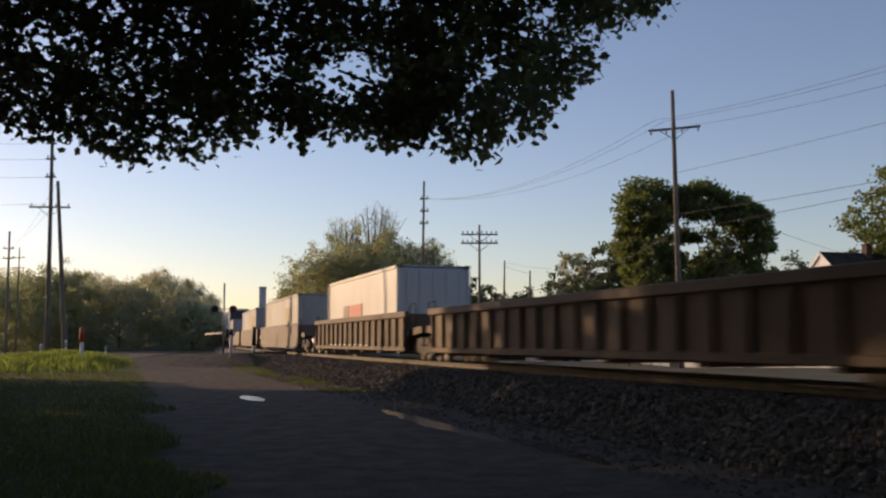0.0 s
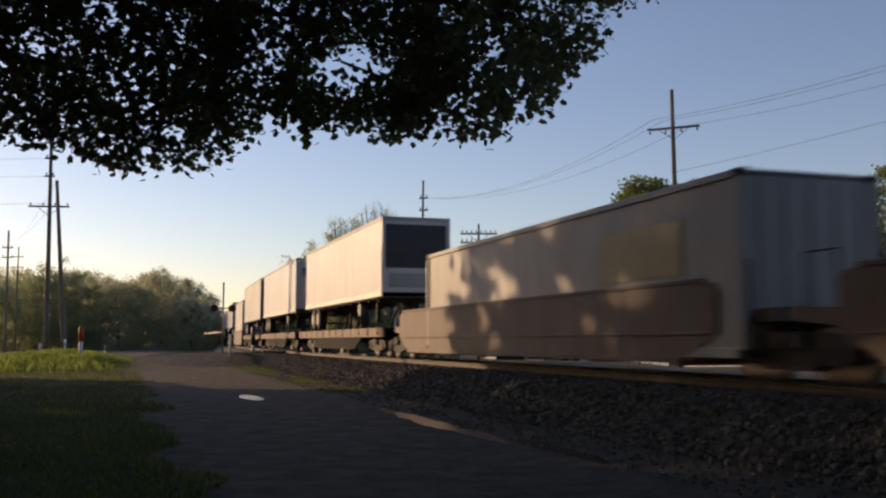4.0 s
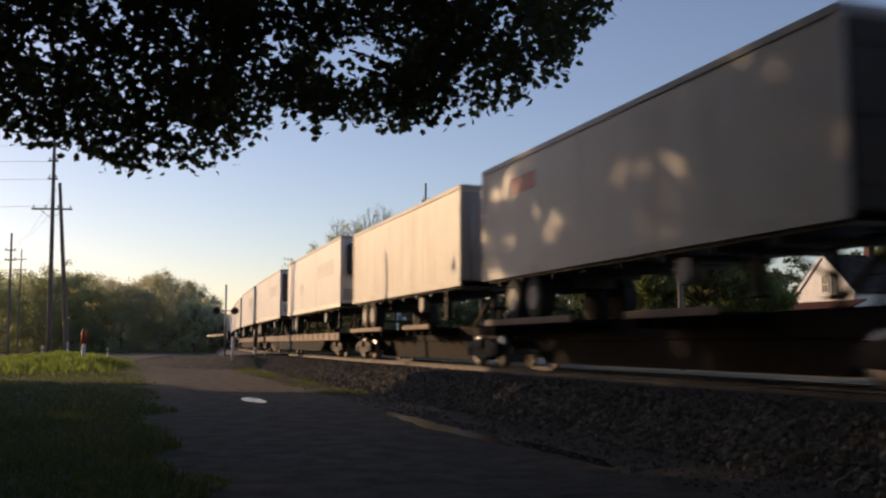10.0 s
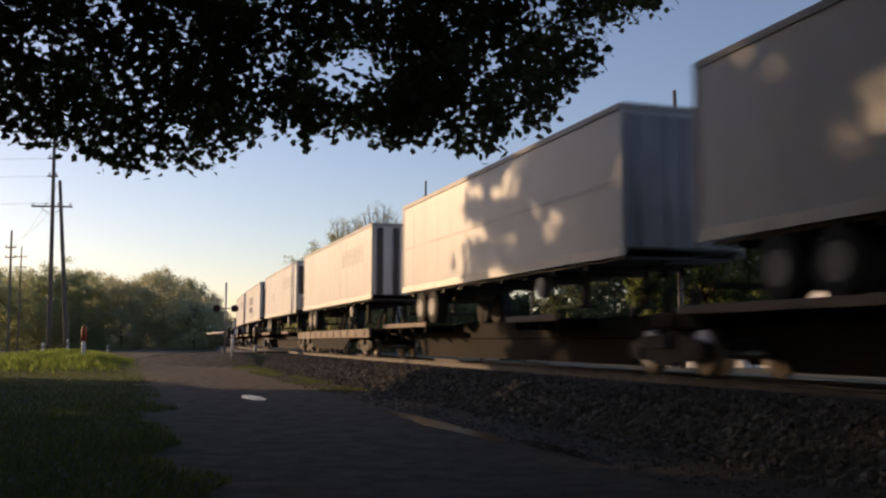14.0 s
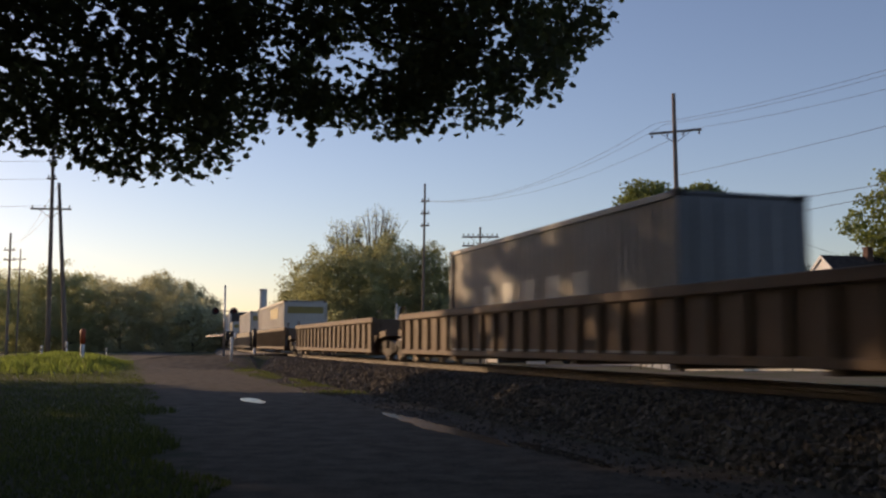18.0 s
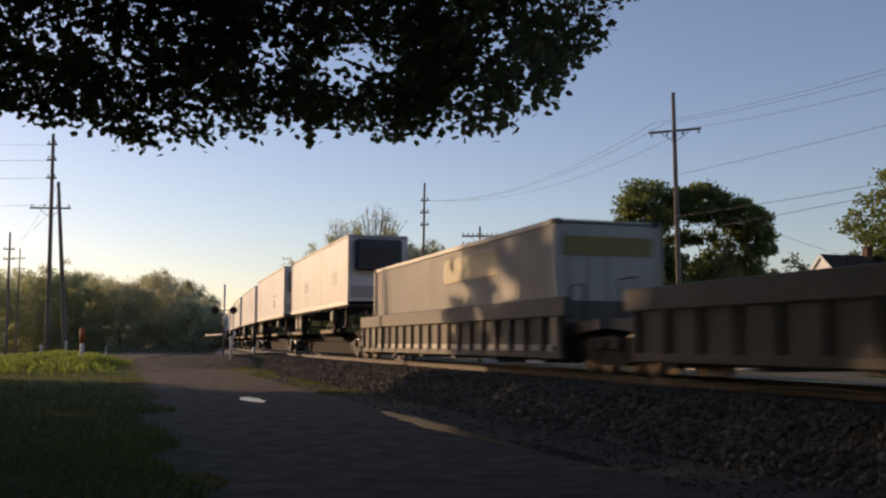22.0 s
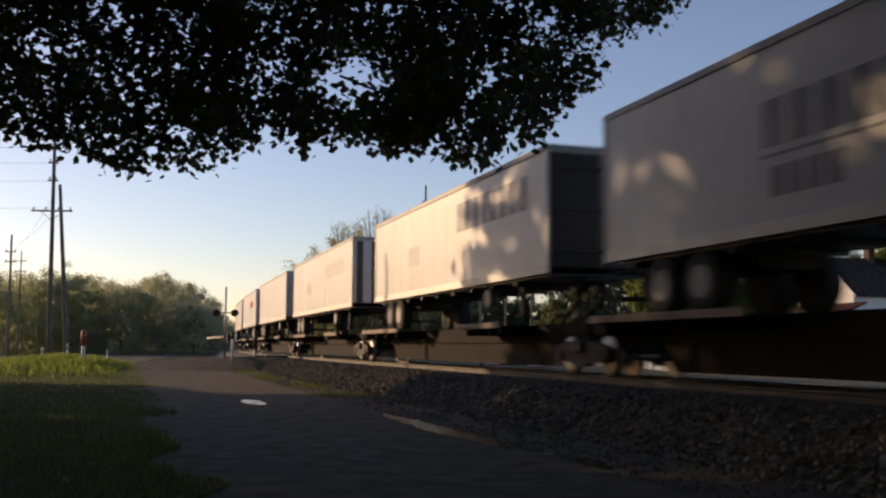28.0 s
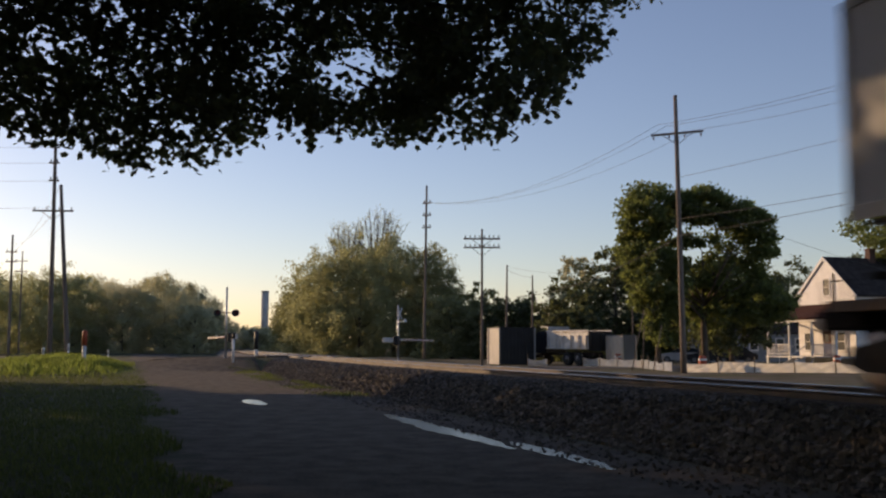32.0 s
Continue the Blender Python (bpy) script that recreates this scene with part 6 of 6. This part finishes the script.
marker("white pipeline marker post with an orange cap in the grass", -19.6, 53.0, 1.95, M_ORANGE, 0.10, 0.42)
marker("white guy-wire guard at the leaning pole", -25.4, 65.8, 1.5, M_PAINTW, 0.06)
marker("white guy-wire guard at the tall pole", -27.9, 67.8, 1.3, M_PAINTW, 0.07)
marker("slim grey post with a black box beside the crossing", -12.6, 58.0, 1.75, M_BLACKBOX, 0.08, 0.2)
marker("short dark post behind the crossing", -12.3, 63.5, 1.7, M_BLACKBOX, 0.10, 0.7)
marker("small white post in the grass", -21.4, 62.0, 0.9, M_PAINTW, 0.04)

def far_shed():
    """A low pale shed in the haze past the crossing: walls, roof and a door."""
    s = thing("distant_shed", "low pale shed in the haze beyond the crossing", "shed", at=pose(-39.0, 200, 0, 0, 0, 12))
    bm = B()
    box(bm, (0, 0, 1.5), (5.2, 4.0, 3.0), None, 0.03)
    part("wall", bm, M_GREYPANEL, s)
    bm = B()
    prism(bm, [(-2.9, 3.0), (2.9, 3.0), (2.7, 3.35), (-2.7, 3.35)], 4.5)
    part("roof", bm, M_ROOF, s)
    bm = B()
    box(bm, (0.8, -2.02, 1.05), (1.0, 0.06, 2.1), None, 0.01)
    part("door", bm, M_PAINTW, s)


far_shed()

# ---- ballast stones, grass, puddles, ties ----
def stones(name, label, count, s0, s1, c0, c1, size, seed, zf, m=M_STONE):
    rng_ = random.Random(seed)
    vs, fs = [], []
    for _ in range(count):
        s, c = s0 + (s1 - s0) * rng_.random() ** 1.3, rng_.uniform(c0, c1)
        p = beside(s, c)
        z = zf(c, p)
        r = size * rng_.uniform(0.6, 1.4)
        i0 = len(vs)
        q = Euler((rng_.uniform(0, 6), rng_.uniform(0, 6), rng_.uniform(0, 6))).to_matrix()
        for a in (-1, 1):
            for b_ in (-1, 1):
                for d in (-1, 1):
                    o = q @ Vector((a * rng_.uniform(0.5, 1), b_ * rng_.uniform(0.45, 0.9), d * rng_.uniform(0.35, 0.8))) * r
                    vs.append((p.x + o.x, p.y + o.y, z + r * 0.25 + o.z))
        fs += [(i0, i0 + 1, i0 + 3, i0 + 2), (i0 + 4, i0 + 6, i0 + 7, i0 + 5), (i0, i0 + 4, i0 + 5, i0 + 1), (i0 + 2, i0 + 3, i0 + 7, i0 + 6), (i0, i0 + 2, i0 + 6, i0 + 4), (i0 + 1, i0 + 5, i0 + 7, i0 + 3)]
    return tagged(raw(name, vs, fs, m), label, "stones", kind="stuff")


def bed_z(c, p):
    return float(np.interp(c, [b_[0] for b_ in BED], [b_[1] for b_ in BED]))


stones("ballast_stones", "loose crushed grey ballast stones on the track shoulder", 22000, 4, 62, -3.3, -1.2, 0.045, 5, lambda c, p: bed_z(c, p) if c > -3.15 else height(p.x, p.y))
stones("scattered_stones", "loose stones strewn beside the ballast", 2600, 2, 50, -4.6, -3.1, 0.022, 6, lambda c, p: height(p.x, p.y))


def blades(name, label, count, place, tall, seed, m=M_GRASS):
    rng_ = random.Random(seed)
    vs, fs = [], []
    while count > 0:
        got = place(rng_)
        if not got:
            continue
        x, y, k = got
        count -= 1
        z = height(x, y)
        h = tall * k * rng_.uniform(0.5, 1.3)
        a = rng_.uniform(0, 6.28)
        dx, dy = math.cos(a), math.sin(a)
        w = 0.012 + 0.012 * h
        l = rng_.uniform(0.1, 0.5) * h
        i0 = len(vs)
        vs += [(x - dy * w, y + dx * w, z - 0.02), (x + dy * w, y - dx * w, z - 0.02), (x + dx * l * 0.4 + dy * w * 0.6, y + dy * l * 0.4 - dx * w * 0.6, z + h * 0.65), (x + dx * l, y + dy * l, z + h)]
        fs.append((i0, i0 + 1, i0 + 2, i0 + 3))
    return tagged(raw(name, vs, fs, m), label, "grass", kind="stuff")


def on_mound(r):
    a, d = r.uniform(0, 6.28), abs(r.gauss(0, 0.5))
    x, y = -21.5 + math.cos(a) * d * 9, 57 + math.sin(a) * d * 13
    return (x, y, (1.0 + 0.5 * noise.noise(Vector((x * 0.5, y * 0.5, 3)))) * min(1, max(0.15, (0.6 - lane(x, y)) / 2.5))) if lane(x, y) < 0.5 and d < 1.2 else None


def on_verge(r):
    y = 7 + 50 * r.random() ** 1.6
    x = r.uniform(-0.5 * y - 2, 0)
    w = lane(x, y)
    if w > 0.7 + 0.8 * noise.noise(Vector((x * 0.6, y * 0.6, 0))):
        return None
    return x, y, 0.55 + 0.5 * noise.noise(Vector((x * 0.35, y * 0.35, 7)))


def on_strip(r):
    s, c = r.uniform(28, 58), r.gauss(-3.9, 0.45)
    if noise.noise(Vector((s * 0.3, c * 0.8, 1))) < -0.05:
        return None
    p = beside(s, c)
    return p.x, p.y, 0.5


# the hummock's brighter blade colour stands for the sun on it
blades("rough_grass", "tall rough grass on a hummock by the poles", 26000, on_mound, 0.42, 21, M_SUNLIT_GRASS)
blades("grass", "short dark grass beside the dirt lane", 42000, on_verge, 0.13, 22)
blades("grass_strip", "thin grass between the lane and the ballast", 3800, on_strip, 0.14, 23)



M_WATER = bpy.data.materials.new("puddle_water")
M_WATER.use_nodes = True
wb = M_WATER.node_tree.nodes["Principled BSDF"]
wb.inputs["Base Color"].default_value = (0.03, 0.026, 0.02, 1)
wb.inputs["Roughness"].default_value = 0.2
wb.inputs["IOR"].default_value = 1.33


def puddle(along0, along1, across, width, seed):
    """A thin sheet of water lying in a wheel rut."""
    rng_ = random.Random(seed)
    vs, fs = [], []
    n = 40
    for i in range(n + 1):
        a = along0 + (along1 - along0) * i / n
        k = math.sin(math.pi * min(1, max(0.02, i / n))) ** 0.5
        mid = across + 0.12 * noise.noise(Vector((a * 0.5, seed, 0)))
        lo = mid - width * k * (0.5 + 0.35 * noise.noise(Vector((a * 1.7, seed, 5))))
        hi = mid + width * k * (0.5 + 0.35 * noise.noise(Vector((a * 1.7, seed, 9))))
        for c in (lo, hi):
            x, y = -SH * a + CH * c, CH * a + SH * c
            vs.append((x, y, -0.022 + 0.0002 * seed))
    for i in range(n):
        fs.append((2 * i, 2 * i + 1, 2 * i + 3, 2 * i + 2))
    return tagged(raw("puddle", vs, fs, M_WATER), "shallow muddy puddle in a wheel rut, reflecting the sky", "puddle", "puddles in the lane")


puddle(25.0, 27.6, 3.25, 0.55, 1)
puddle(13.4, 21.0, 5.42, 0.5, 2)
puddle(10.8, 14.4, 5.75, 0.36, 3)

tie_bm = B()
box(tie_bm, (0, 0, 0), (2.6, 0.22, 0.17), None, 0.012)
tie_me = bpy.data.meshes.new("tie")
tie_bm.to_mesh(tie_me)
tie_bm.free()
tie_me.materials.append(M_TIE)
for i in range(210):
    s = 2 + i * 0.56
    if 61.5 < s < 70.5:
        continue
    t_ = new("tie", tie_me)
    t_.parent = bed
    t_.matrix_basis = Matrix.Translation(beside(s, random.uniform(-0.03, 0.03), RAIL_Z - 0.17 - 0.083 + random.uniform(-0.008, 0.008))) @ pose(0, 0, 0, 0, 0, math.degrees(HEAD - track(s)[2]) + random.uniform(-0.8, 0.8))

# Height of the right bough's lowest lobe over the clip: it lifts in the draught of the train.
SWAY = [(0, 297), (0.5, 286), (1, 286), (1.5, 307), (2, 267), (2.5, 250), (3, 279), (3.5, 260), (5.5, 269), (6, 190), (6.5, 217), (7, 190), (7.5, 175), (8, 300), (8.5, 303), (9, 283), (9.5, 214), (10, 197),
        (10.5, 257), (11, 271), (11.5, 267), (12, 211), (12.5, 243), (13, 303), (13.5, 250), (14, 286), (14.5, 283), (16.5, 214), (17, 307), (17.5, 307), (18, 229), (18.5, 250), (19, 296), (20, 210), (21, 279), (22, 243),
        (23, 271), (24, 297), (25, 289), (25.5, 307), (27.5, 180), (28, 303), (28.5, 290), (29, 264), (30, 286), (31, 303), (31.5, 286), (32, 253)]


# The same for the left bough.
SWAY_LEFT = [(0, 295), (1, 314), (2, 318), (3, 306), (3.5, 310), (5.5, 318), (6, 316), (7, 292), (8, 323), (9, 314), (10, 304), (10.5, 280), (11, 259), (12, 262), (12.5, 300), (13, 311), (14, 311), (16.5, 316), (17, 314), (18, 323), (19, 311), (20, 306), (21, 295),
             (22, 257), (22.5, 285), (23, 302), (24, 328), (25, 323), (28, 306), (29, 323), (31, 323), (32, 297)]


def motions():
    times = [0, 0.1] + [0.5 * i for i in range(1, 64)] + [31.9, 32.0]
    for ob, q0, z in RIDERS:
        rows = []
        for t in times:
            x, y, turn = track(q0 - SPEED * t)
            rows.append((t, pose(x, y, RAIL_Z + z, 0, 0, math.degrees(HEAD - turn) - 90)))
        walk(ob, rows)
    for b, (px, pz), sway, rest, reach in zip(boughs, PIVOTS, (SWAY_LEFT, SWAY, SWAY), (312, 297, 297), (3.2, 10.2, 4.6)):
        rows = []
        for t, y in sway:
            lift = (rest - y) / 1720 * 9.0 / reach
            rows.append((t, pose(px, 9.0, pz, 0, -math.degrees(math.atan(lift)), 0)))
        walk(b, rows)


motions()
